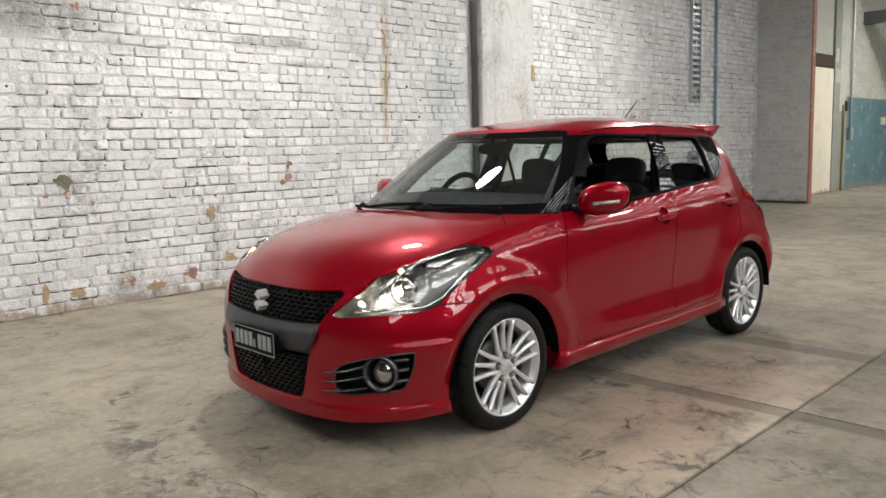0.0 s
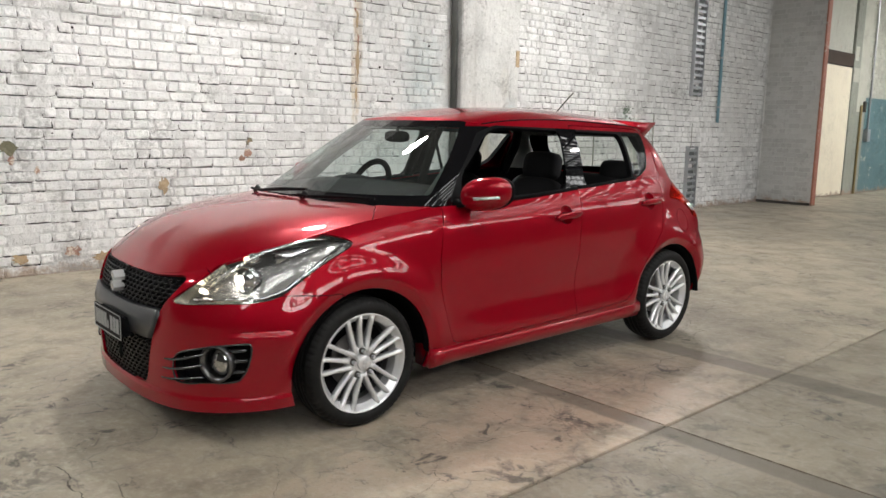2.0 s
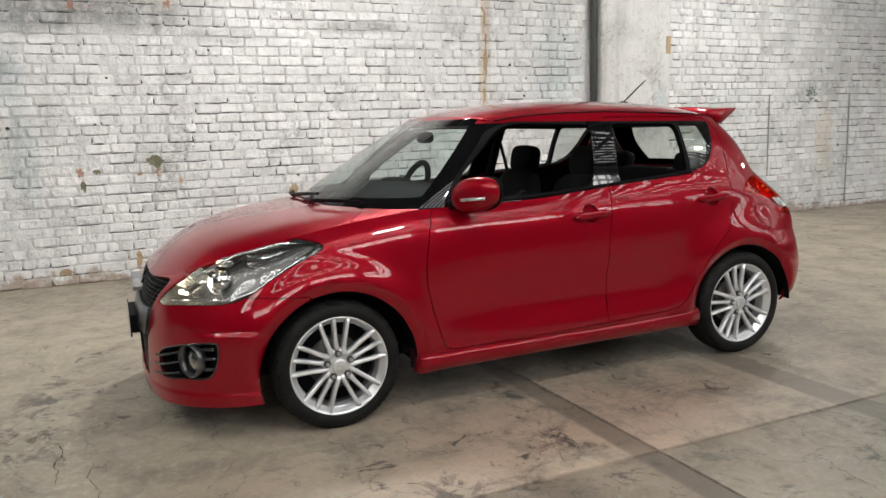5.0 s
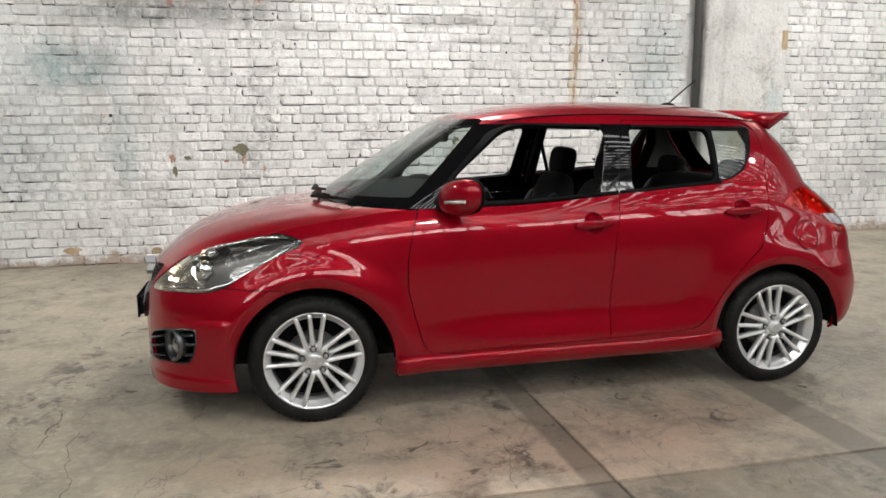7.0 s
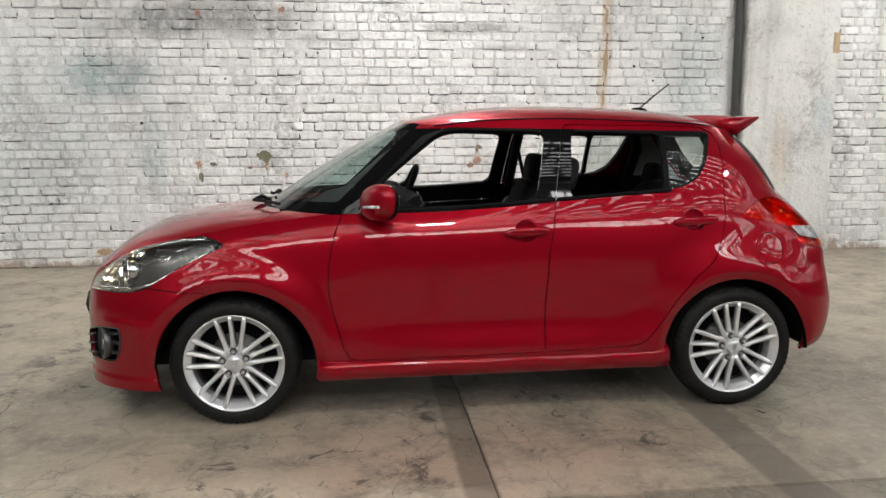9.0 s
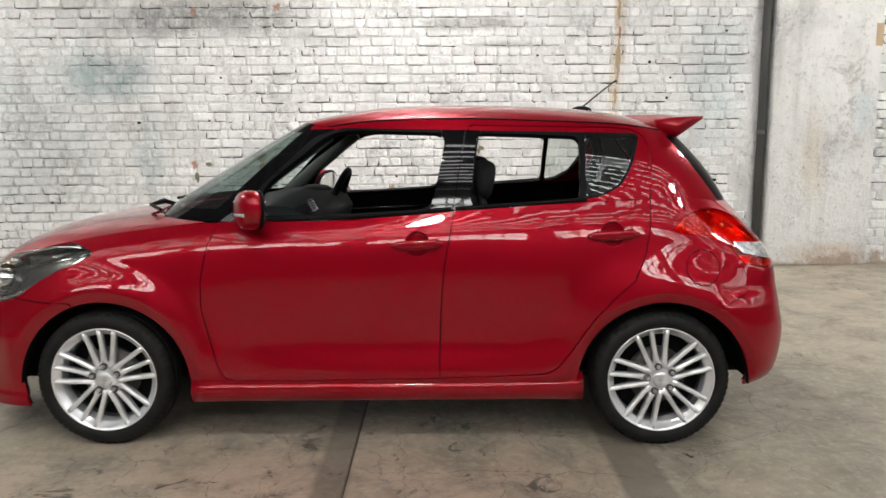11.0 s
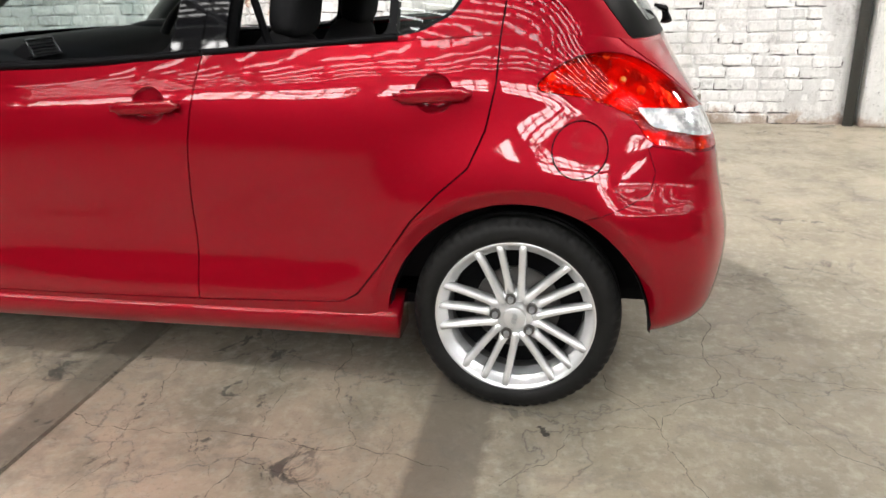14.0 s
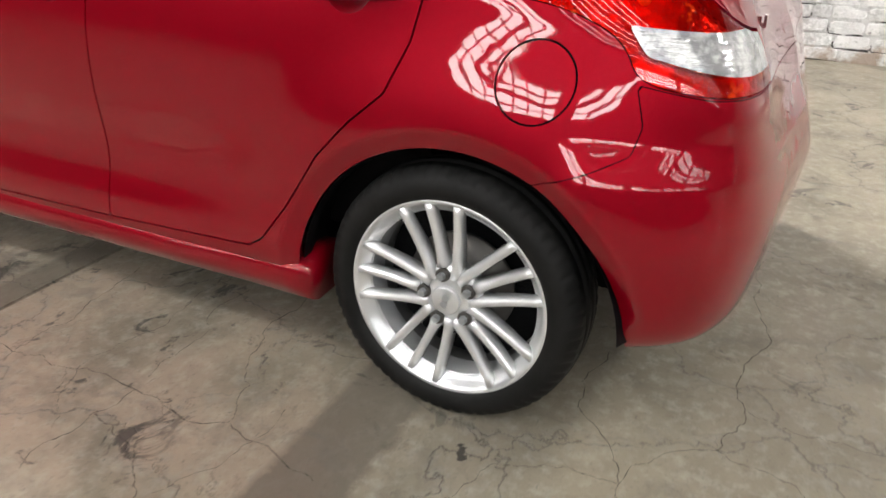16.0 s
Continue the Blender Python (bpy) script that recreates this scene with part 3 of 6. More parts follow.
crack(11, 0.0024, (-2.02, 5.82), (-2.02, 5.70), (-1.96, 5.56), (-1.77, 5.45), (-1.70, 5.39))
crack(12, 0.0022, (-2.40, 6.03), (-2.36, 6.14), (-2.36, 6.27), (-2.34, 6.45), (-2.5, 6.8))
crack(13, 0.0026, (-2.05, 3.06), (-1.92, 3.16), (-1.71, 3.14), (-1.62, 3.25), (-1.60, 3.38), (-1.60, 3.75), (-1.51, 3.80))
crack(14, 0.0024, (-1.68, 3.12), (-1.47, 2.87), (-1.44, 2.68), (-1.40, 2.4))
crack(15, 0.0022, (-2.36, 3.33), (-2.18, 3.38), (-2.00, 3.50), (-1.86, 3.55), (-1.55, 3.57))
crack(16, 0.0024, (-2.05, 3.78), (-1.86, 3.82), (-1.79, 3.74), (-1.55, 3.74), (-1.25, 3.66))
crack(17, 0.0020, (-2.30, 4.22), (-2.08, 4.25), (-1.82, 4.28), (-1.50, 4.28), (-1.24, 4.34))
crack(18, 0.0020, (-1.05, 3.75), (-0.85, 3.60), (-0.55, 3.62), (-0.30, 3.42))
crack(19, 0.0018, (-2.0, 2.45), (-1.75, 2.3), (-1.55, 2.35), (-1.2, 2.15))
# a small dark floor spot, drawn as a wide crack strip
crack(22, 0.024, (-1.99, 5.475), (-1.965, 5.487), (-1.945, 5.505))
crack(23, 0.0016, (-2.9, 4.4), (-2.5, 4.45), (-2.2, 4.52), (-1.95, 4.50), (-1.7, 4.56))
crack(24, 0.0018, (-3.4, 7.0), (-2.9, 6.85), (-2.5, 6.8), (-2.1, 6.95), (-1.6, 6.9))
crack(25, 0.0018, (-0.3, 4.6), (-0.6, 4.75), (-0.9, 4.7), (-1.2, 4.8))
# two dark skid gouges, drawn as crack strips
crack(20, 0.0075, (-2.56, 1.745), (-2.34, 1.750), (-2.11, 1.760))
crack(21, 0.0040, (-2.27, 1.895), (-1.95, 1.93), (-1.58, 1.965))
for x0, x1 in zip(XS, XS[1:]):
    # brightened copy to the west, dimmed copy to the east
    CONC = M_CONCRETE if x0 < -2 else M_CONCRETE_DIMMED
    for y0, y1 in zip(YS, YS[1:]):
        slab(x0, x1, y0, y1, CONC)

# ---------- the car ----------
CAR = pose(-2.925, 2.975, 0, 0, 0, -0.78)


def spline(knots, pts, t):
    """Natural cubic spline through pts at knots, at t."""
    x, y = np.asarray(knots, float), np.asarray(pts, float)
    if y.ndim == 1:
        return spline(x, y[:, None], t)[..., 0]
    n, h = len(x), np.diff(x)
    a, rhs = np.zeros((n, n)), np.zeros((n, y.shape[1]))
    a[0, 0] = a[-1, -1] = 1
    for i in range(1, n - 1):
        a[i, i - 1:i + 2] = h[i - 1], 2 * (h[i - 1] + h[i]), h[i]
        rhs[i] = 6 * ((y[i + 1] - y[i]) / h[i] - (y[i] - y[i - 1]) / h[i - 1])
    m = np.linalg.solve(a, rhs)
    t = np.asarray(t, float)
    i = np.clip(np.searchsorted(x, t) - 1, 0, n - 2)
    d0, d1, hh = (t - x[i])[..., None], (x[i + 1] - t)[..., None], h[i][..., None]
    return (m[i] * d1 ** 3 + m[i + 1] * d0 ** 3) / (6 * hh) + (y[i] / hh - m[i] * hh / 6) * d1 + (y[i + 1] / hh - m[i + 1] * hh / 6) * d0


def chord(pts):
    p = np.asarray(pts, float)
    return np.r_[0, np.cumsum(np.linalg.norm(np.diff(p, axis=0), axis=1))]


def smooth01(x):
    x = np.clip(x, 0, 1)
    return x * x * (3 - 2 * x)


class Sheet:
    """Vertices and faces of a panel, which curves can cut."""

    def __init__(self, v, f):
        self.v, self.f = np.asarray(v, float), list(f)

    def cut(self, d):
        """Splits by a value on each vertex: (where it is below 0, the rest)."""
        v, d = list(self.v), list(d)
        cache, ins, out = {}, [], []

        def cross(i, j):
            key = (min(i, j), max(i, j))
            if key not in cache:
                k = d[i] / (d[i] - d[j])
                v.append(v[i] + (v[j] - v[i]) * k)
                cache[key] = len(v) - 1
            return cache[key]

        for f in self.f:
            neg = [d[i] < 0 for i in f]
            if all(neg):
                ins.append(f)
            elif not any(neg):
                out.append(f)
            else:
                a, b = [], []
                for k, i in enumerate(f):
                    j = f[(k + 1) % len(f)]
                    (a if d[i] < 0 else b).append(i)
                    if (d[i] < 0) != (d[j] < 0):
                        c = cross(i, j)
                        a.append(c), b.append(c)
                if len(a) > 2:
                    ins.append(tuple(a))
                if len(b) > 2:
                    out.append(tuple(b))
        v = np.array(v)
        return Sheet(v, ins).tidy(), Sheet(v, out).tidy()

    def tidy(self):
        used = sorted({i for f in self.f for i in f})
        ren = {i: k for k, i in enumerate(used)}
        self.v = self.v[used] if used else np.zeros((0, 3))
        self.f = [tuple(ren[i] for i in f) for f in self.f]
        return self

    def normals(self):
        n = np.zeros_like(self.v)
        for f in self.f:
            p = self.v[list(f)]
            c = np.cross(p[1] - p[0], p[2] - p[0]) if len(f) == 3 else np.cross(p[2] - p[0], p[-1] - p[1])
            n[list(f)] += c
        return n / np.maximum(np.linalg.norm(n, axis=1, keepdims=True), 1e-12)

    def offset(self, dist):
        return Sheet(self.v + self.normals() * dist, self.f)

    def mirrored(self):
        return Sheet(self.v * [-1, 1, 1], [f[::-1] for f in self.f])

    def __add__(self, o):
        n = len(self.v)
        return Sheet(np.r_[self.v, o.v], self.f + [tuple(i + n for i in f) for f in o.f])

    def both(self):
        """With its mirror image, welded along the centre line."""
        w = self + self.mirrored()
        key, ren, keep = {}, [], []
        for i, p in enumerate(w.v):
            k = (0, round(p[1], 4), round(p[2], 4)) if abs(p[0]) < 1e-4 else (i,)
            if k not in key:
                key[k] = len(keep)
                keep.append(p)
            ren.append(key[k])
        return Sheet(keep, [tuple(ren[i] for i in f) for f in w.f])

    def rim(self, depth):
        """With its free edges turned inwards by depth."""
        n = self.normals()
        count = {}
        for f in self.f:
            for k, i in enumerate(f):
                j = f[(k + 1) % len(f)]
                count[(i, j)] = count.get((i, j), 0) + 1
        v, f, inner, top = list(self.v), list(self.f), {}, {}
        for (i, j) in count:
            if (j, i) in count or (abs(self.v[i][0]) < 1e-4 and abs(self.v[j][0]) < 1e-4):
                continue
            for q in (i, j):
                if q not in inner:
                    top[q] = len(v)
                    v.append(self.v[q])
                    inner[q] = len(v)
                    v.append(self.v[q] - n[q] * depth)
            f.append((top[j], top[i], inner[i], inner[j]))
        return Sheet(v, f)

    def build(self, name, material, parent, label="", depth=0.012, smooth=True):
        s = self.rim(depth) if depth else self
        return mesh_ob(name, s.v, s.f, material, parent, smooth, label)


def grid_sheet(p):
    """A sheet from an array of points (rows, columns, 3)."""
    r, c = p.shape[:2]
    idx = np.arange(r * c).reshape(r, c)
    f = [(idx[i, j], idx[i, j + 1], idx[i + 1, j + 1], idx[i + 1, j]) for i in range(r - 1) for j in range(c - 1)]
    return Sheet(p.reshape(-1, 3), [tuple(int(k) for k in q) for q in f])


def rounded(pts, r):
    """An outline with its corners rounded by about r."""
    q = np.asarray(pts, float)
    for k in range(3):
        out = []
        for i in range(len(q)):
            p0, p1, p2 = q[i - 1], q[i], q[(i + 1) % len(q)]
            for other in (p0, p2):
                n = np.linalg.norm(other - p1)
                out.append(p1 + (other - p1) * min(0.27, r * (0.5 ** k) / max(n, 1e-9)))
        q = np.array(out)
    return q


def poly(p, pts, r=0.0):
    """Signed distance (below 0 inside) of 2D points p from a closed outline with corners rounded by r."""
    q = rounded(pts, r) if r else np.asarray(pts, float)
    a, b = q, np.roll(q, -1, axis=0)
    ab = b - a
    d2, inside = np.full(len(p), 1e9), np.zeros(len(p), bool)
    for s, e, t in zip(a, b, ab):
        ap = p - s
        k = np.clip((ap @ t) / max(t @ t, 1e-12), 0, 1)
        d2 = np.minimum(d2, ((ap - k[:, None] * t) ** 2).sum(1))
        if s[1] != e[1]:
            hit = (s[1] > p[:, 1]) != (e[1] > p[:, 1])
            inside ^= hit & (p[:, 0] < s[0] + (p[:, 1] - s[1]) * t[0] / t[1])
    d = np.sqrt(d2)
    return np.where(inside, -d, d)


def side(s):
    return s.v[:, [1, 2]]


# lower body: lines that run round the car from the nose's middle to the tail's middle (across, along, up)
LIP = [(0, -.805, .160), (.30, -.79, .160), (.535, -.72, .162), (.685, -.585, .165), (.778, -.38, .17), (.80, 0, .19), (.785, .45, .20), (.78, 1, .20), (.78, 1.5, .20), (.785, 2, .21), (.80, 2.43, .238), (.775, 2.72, .252), (.70, 2.89, .260), (.40, 2.975, .268), (0, 3.0, .268)]
ROW1 = [(0, -.815, .30), (.30, -.80, .30), (.545, -.725, .30), (.695, -.595, .30), (.79, -.40, .31), (.82, 0, .32), (.826, .45, .32), (.844, 1, .32), (.846, 1.5, .32), (.840, 2, .32), (.82, 2.43, .33), (.80, 2.73, .33), (.738, 2.925, .33), (.42, 3.02, .34), (0, 3.045, .34)]
ROW2 = [(0, -.815, .46), (.30, -.80, .46), (.55, -.725, .46), (.705, -.595, .46), (.80, -.39, .47), (.835, 0, .48), (.825, .45, .46), (.823, 1, .445), (.823, 1.5, .445), (.828, 2, .455), (.838, 2.43, .49), (.812, 2.74, .49), (.748, 2.935, .48), (.42, 3.035, .48), (0, 3.06, .48)]
ROW3 = [(0, -.80, .60), (.30, -.785, .60), (.545, -.71, .605), (.70, -.57, .61), (.79, -.36, .62), (.83, 0, .64), (.828, .45, .64), (.832, 1, .64), (.833, 1.5, .65), (.833, 2, .66), (.829, 2.43, .67), (.80, 2.735, .66), (.735, 2.92, .64), (.41, 3.01, .62), (0, 3.03, .62)]
ROW4 = [(0, -.785, .66), (.30, -.77, .66), (.53, -.685, .685), (.675, -.535, .72), (.76, -.33, .755), (.80, 0, .79), (.818, .45, .80), (.831, 1, .80), (.833, 1.5, .81), (.829, 2, .82), (.800, 2.43, .83), (.764, 2.725, .82), (.715, 2.905, .80), (.39, 2.972, .78), (0, 2.985, .78)]
ROW5 = [(0, -.768, .695), (.30, -.75, .70), (.515, -.665, .725), (.65, -.51, .775), (.725, -.31, .825), (.765, 0, .875), (.790, .45, .91), (.808, 1, .92), (.811, 1.5, .935), (.800, 2, .955), (.768, 2.43, .965), (.708, 2.69, .95), (.642, 2.842, .93), (.35, 2.905, .92), (0, 2.915, .92)]
SHOULDER = [(0, -.745, .72), (.30, -.725, .725), (.49, -.64, .75), (.615, -.48, .81), (.685, -.29, .865), (.72, 0, .925), (.742, .45, .98), (.762, 1, .992), (.766, 1.5, 1.028), (.755, 2, 1.062), (.722, 2.43, 1.082), (.645, 2.64, 1.07), (.54, 2.755, 1.05), (.30, 2.83, 1.05), (0, 2.845, 1.05)]
NU, NV = 420, 110


def cup(lines, nu, nv):
    ref = chord(np.mean([np.asarray(q) for q in lines], axis=0))
    t = np.linspace(0, ref[-1], nu)
    rows = np.array([spline(ref, q, t) for q in lines])
    k = chord([r[nu // 2] for r in rows])
    k = k / k[-1]
    g = spline(k, rows.reshape(len(lines), -1), np.linspace(0, 1, nv)).reshape(nv, nu, 3)
    g[:, 0, 0] = g[:, -1, 0] = 0
    return g


def arch_swell(p):
    """The wheel arches' lips stand out a little."""
    for c, r in (((0.01, 0.275), 0.380), ((2.435, 0.27), 0.378)):
        d = np.hypot(p[..., 1] - c[0], p[..., 2] - c[1]) - r
        crest, reach = 0.040, 0.090 if c[0] < 1 else 0.145
        k = np.where(d < crest, np.clip(d / crest, -0.3, 1), 1 - smooth01((d - crest) / (reach * 1.5)))
        p[..., 0] += (0.022 if c[0] < 1 else 0.024) * k * smooth01((p[..., 2] - 0.20) / 0.22) * smooth01((p[..., 0] - 0.6) / 0.1)
    s, z, nose = p[..., 0] + (p[..., 1] + .81) * .9, p[..., 2], smooth01((-.28 - p[..., 1]) / .06)
    ledge = .011 * smooth01((.515 - z) / .022) * smooth01((z - .36) / .12) * smooth01((s - .80) / .2) * (1 - smooth01((s - 1.16) / .12))
    lip = .010 * smooth01((.232 - z) / .016)
    tail = smooth01((p[..., 1] - 2.62) / .10)
    shelf = .016 * np.clip((.70 - z) / .075, 0, 1) * smooth01((z - .33) / .2) * tail
    p[..., 0] += shelf * np.clip(p[..., 0] / .8, 0, 1)
    p[..., 1] += shelf * np.clip(1.1 - p[..., 0] / .9, 0, 1)
    out = (ledge + lip) * nose
    p[..., 0] += out * np.clip(p[..., 0] / .8, 0, 1)
    p[..., 1] -= out * np.clip(1.1 - p[..., 0] / .9, 0, 1)
    return p


low = grid_sheet(arch_swell(cup([LIP, ROW1, ROW2, ROW3, ROW4, ROW5, SHOULDER], NU, NV)))

# greenhouse: from the cowl's middle round the pillars to the tailgate's middle
BELT = [(0, .10, 1.005), (.34, .135, 1.00), (.58, .25, .99), (.69, .42, .985), (.742, .66, .985), (.76, 1, .994), (.766, 1.5, 1.028), (.755, 2, 1.062), (.722, 2.43, 1.082), (.645, 2.64, 1.07), (.54, 2.755, 1.05), (.30, 2.83, 1.05), (0, 2.845, 1.05)]
WAIST = [(0, .46, 1.235), (.30, .49, 1.23), (.52, .57, 1.215), (.625, .71, 1.205), (.672, .88, 1.205), (.692, 1.14, 1.21), (.70, 1.53, 1.228), (.688, 1.98, 1.24), (.655, 2.40, 1.245), (.59, 2.565, 1.235), (.50, 2.66, 1.215), (.28, 2.715, 1.22), (0, 2.73, 1.22)]
RAIL = [(0, .82, 1.43), (.26, .835, 1.425), (.45, .87, 1.41), (.535, .965, 1.392), (.565, 1.10, 1.410), (.585, 1.3, 1.422), (.595, 1.6, 1.425), (.585, 2.0, 1.412), (.562, 2.33, 1.392), (.515, 2.46, 1.372), (.44, 2.525, 1.370), (.25, 2.56, 1.378), (0, 2.57, 1.382)]
green = grid_sheet(cup([BELT, WAIST, RAIL], 240, 40))


def cap(front, rear, edge, middle, nu, nv, power=2.4):
    """A lid: from its front line to its rear line (middle to corner), its side edge and its middle line (front to back)."""
    v = np.linspace(0, 1, nv)
    u = np.linspace(0, 1, nu)
    f, r, e, m = (spline(chord(q) / chord(q)[-1], q, t) for q, t in ((front, v), (rear, v), (edge, u), (middle, u)))
    out = np.zeros((nu, nv, 3))
    for i, k in enumerate(u):
        blend = f * (1 - k) + r * k
        span = blend[-1, 0]
        x = blend[:, 0] / max(span, 1e-9)
        out[i, :, 0] = x * e[i, 0]
        out[i, :, 1] = blend[:, 1] + (e[i, 1] - blend[-1, 1]) * x + (m[i, 1] - blend[0, 1]) * (1 - x)
        out[i, :, 2] = m[i, 2] + (e[i, 2] - m[i, 2]) * x ** power
        xf, xr = f[:, 0] / f[-1, 0], r[:, 0] / r[-1, 0]
        out[i, :, 2] += (f[:, 2] - (m[0, 2] + (e[0, 2] - m[0, 2]) * xf ** power)) * (1 - k) ** 3
        out[i, :, 2] += (r[:, 2] - (m[-1, 2] + (e[-1, 2] - m[-1, 2]) * xr ** power)) * k ** 3
    out[:, 0, 0] = 0
    return out


roof = grid_sheet(cap(RAIL[:4], RAIL[12:8:-1], RAIL[3:10], [(0, .82, 1.43), (0, 1.1, 1.480), (0, 1.5, 1.502), (0, 2.0, 1.488), (0, 2.4, 1.437), (0, 2.57, 1.382)], 90, 44, 3.6))
hood = grid_sheet(cap(SHOULDER[:4], BELT[:4], SHOULDER[3:7], [(0, -.745, .72), (0, -.60, .845), (0, -.35, .94), (0, -.05, .99), (0, .10, 1.005)], 70, 40, 2.6))


def paint():
    m = mat("red_metallic_car_paint", (0.30, 0.004, 0.012), 0.36, 0.34, Coat_Weight=1.0, Coat_IOR=1.45, Coat_Roughness=0.028, Specular_IOR_Level=0.05)
    g = Graph(m)
    p = g.add("TexCoord").outputs["Object"]
    flake = g.noise(p, 900, 2, 0.5)
    g.link(g.mix(flake, (0.245, 0.0004, 0.0070), (0.345, 0.0008, 0.0124)), "Base Color")
    wave = g.math("ADD", g.noise(p, 5.5, 1), g.math("MULTIPLY", g.noise(p, 17, 1), 0.16))
    g.link(g.add("Bump", [("Height", wave)], i_Strength=1.0, i_Distance=0.0016).outputs[0], "Coat Normal")
    return m


def thin_glass(name, tint=(0.86, 0.90, 0.88), gloss=0.5, dirt=0.0):
    """A thin pane: clear, with the gloss of glass towards its edges."""
    m = bpy.data.materials.new(name)
    m.use_nodes = True
    t = m.node_tree
    t.nodes.remove(t.nodes["Principled BSDF"])
    clear, shine, fac, mixer, dust_haze, dusty = (t.nodes.new("ShaderNode" + k) for k in ("BsdfTransparent", "BsdfGlossy", "LayerWeight", "MixShader", "BsdfDiffuse", "MixShader"))
    clear.inputs[0].default_value = (*tint, 1)
    shine.inputs["Roughness"].default_value = 0.02
    fac.inputs["Blend"].default_value = 0.5
    steep, amt = t.nodes.new("ShaderNodeMath"), t.nodes.new("ShaderNodeMath")
    steep.operation, amt.operation = "POWER", "MULTIPLY_ADD"
    steep.inputs[1].default_value = 4.0
    amt.inputs[1].default_value, amt.inputs[2].default_value = 0.85, 0.10 * gloss
    t.links.new(fac.outputs["Facing"], steep.inputs[0])
    t.links.new(steep.outputs[0], amt.inputs[0])
    # Pale film: dust, plus haze painted in for the pane's pale reflection
    dust_haze.inputs[0].default_value = (0.55, 0.57, 0.54, 1)
    grime = t.nodes.new("ShaderNodeTexNoise")
    grime.inputs["Scale"].default_value, grime.inputs["Detail"].default_value = 7.0, 6.0
    co = t.nodes.new("ShaderNodeTexCoord")
    t.links.new(co.outputs["Object"], grime.inputs["Vector"])
    amount = t.nodes.new("ShaderNodeMath")
    amount.operation = "MULTIPLY"
    amount.inputs[1].default_value = dirt
    t.links.new(grime.outputs["Fac"], amount.inputs[0])
    t.links.new(amount.outputs[0], dusty.inputs[0])
    t.links.new(clear.outputs[0], dusty.inputs[1])
    t.links.new(dust_haze.outputs[0], dusty.inputs[2])
    t.links.new(amt.outputs[0], mixer.inputs[0])
    t.links.new(dusty.outputs[0], mixer.inputs[1])
    t.links.new(shine.outputs[0], mixer.inputs[2])
    t.links.new(mixer.outputs[0], t.nodes["Material Output"].inputs[0])
    return m


def fabric(name, colour):
    m = mat(name, colour, 0.95)
    g = Graph(m)
    p = g.add("TexCoord").outputs["Object"]
    g.link(g.mix(g.noise(p, 60, 4), tuple(c * 0.7 for c in colour), tuple(c * 1.3 for c in colour)), "Base Color")
    g.bump(g.noise(p, 400, 2), 0.3, 0.002)
    return m


def rubber():
    m = mat("tyre_rubber", (0.008, 0.008, 0.008), 0.65, Specular_IOR_Level=0.25)
    g = Graph(m)
    p = g.add("TexCoord").outputs["Object"]
    g.link(g.mix(g.ramp(g.noise(p, 9, 6, 0.7), 0.4, 0.75), (0.005, 0.005, 0.005), (0.013, 0.0127, 0.0124)), "Base Color")
    g.bump(g.noise(p, 220, 3), 0.15, 0.002)
    return m


M_RED = paint()
M_BLACK = mat("gloss_black_trim", (0.005, 0.005, 0.006), 0.04, 0.0)
M_DARK = mat("matt_black_plastic", (0.006, 0.006, 0.007), 0.55, Specular_IOR_Level=0.09)
M_CERAMIC = mat("black_ceramic_glass_edge", (0.003, 0.003, 0.003), 0.3, Specular_IOR_Level=0.02)
M_GREYBAR = mat("dark_grey_satin_plastic", (0.045, 0.047, 0.05), 0.3, 0.2)
M_RUBBER = rubber()
M_ALLOY = mat("silver_painted_alloy", (0.84, 0.85, 0.86), 0.22, 0.6)
M_CHROME = mat("chrome", (0.85, 0.86, 0.87), 0.07, 1.0)
M_LAMPCHROME = mat("lamp_reflector", (0.72, 0.73, 0.74), 0.16, 1.0)
M_IRON = mat("cast_iron_disc", (0.10, 0.095, 0.09), 0.5, 0.6)
M_GLASS = thin_glass("clear_car_glass", (0.64, 0.745, 0.725), 0.85, 0.05)
M_LENS = thin_glass("clear_lamp_lens", (0.95, 0.96, 0.96), 0.45)
M_REARGLASS = thin_glass("tinted_car_glass", (0.74, 0.79, 0.76), 0.9, 0.03)
M_DASH = mat("dark_grey_dashboard_plastic", (0.009, 0.0105, 0.012), 0.65, Specular_IOR_Level=0.12)
M_TRIM = mat("grey_pillar_trim_plastic", (0.085, 0.095, 0.090), 0.7)
M_LINER = mat("light_grey_headliner", (0.40, 0.40, 0.38), 0.95)
M_SEAT = fabric("black_seat_fabric", (0.009, 0.009, 0.0105))
M_CLEARLENS = mat("clear_lamp_plastic", (0.62, 0.62, 0.62), 0.10, 0.3, Coat_Weight=1.0)
_g = Graph(M_CLEARLENS)
_p = _g.add("TexCoord").outputs["Object"]
_g.link(_g.mix(_g.ramp(_g.noise(_p, 26, 3, 0.6), 0.42, 0.60), (0.40, 0.40, 0.41), (0.86, 0.86, 0.86)), "Base Color")
_g.bump(_g.noise(_g.add("VectorMath", [(0, _p)], operation="MULTIPLY", i_1=(1, 1, 5)).outputs[0], 34, 2), 0.5, 0.006)
M_AMBER = mat("amber_lamp_plastic", (0.70, 0.22, 0.03), 0.15, 0.0, Coat_Weight=1.0)
M_WHITE = mat("pale_plate_paint", (0.34, 0.35, 0.35), 0.6)

car = tagged(new("car"), "glossy dark red five-door hatchback parked on concrete with open windows", "car")
car.empty_display_size = 0.1
GAP = 0.0022

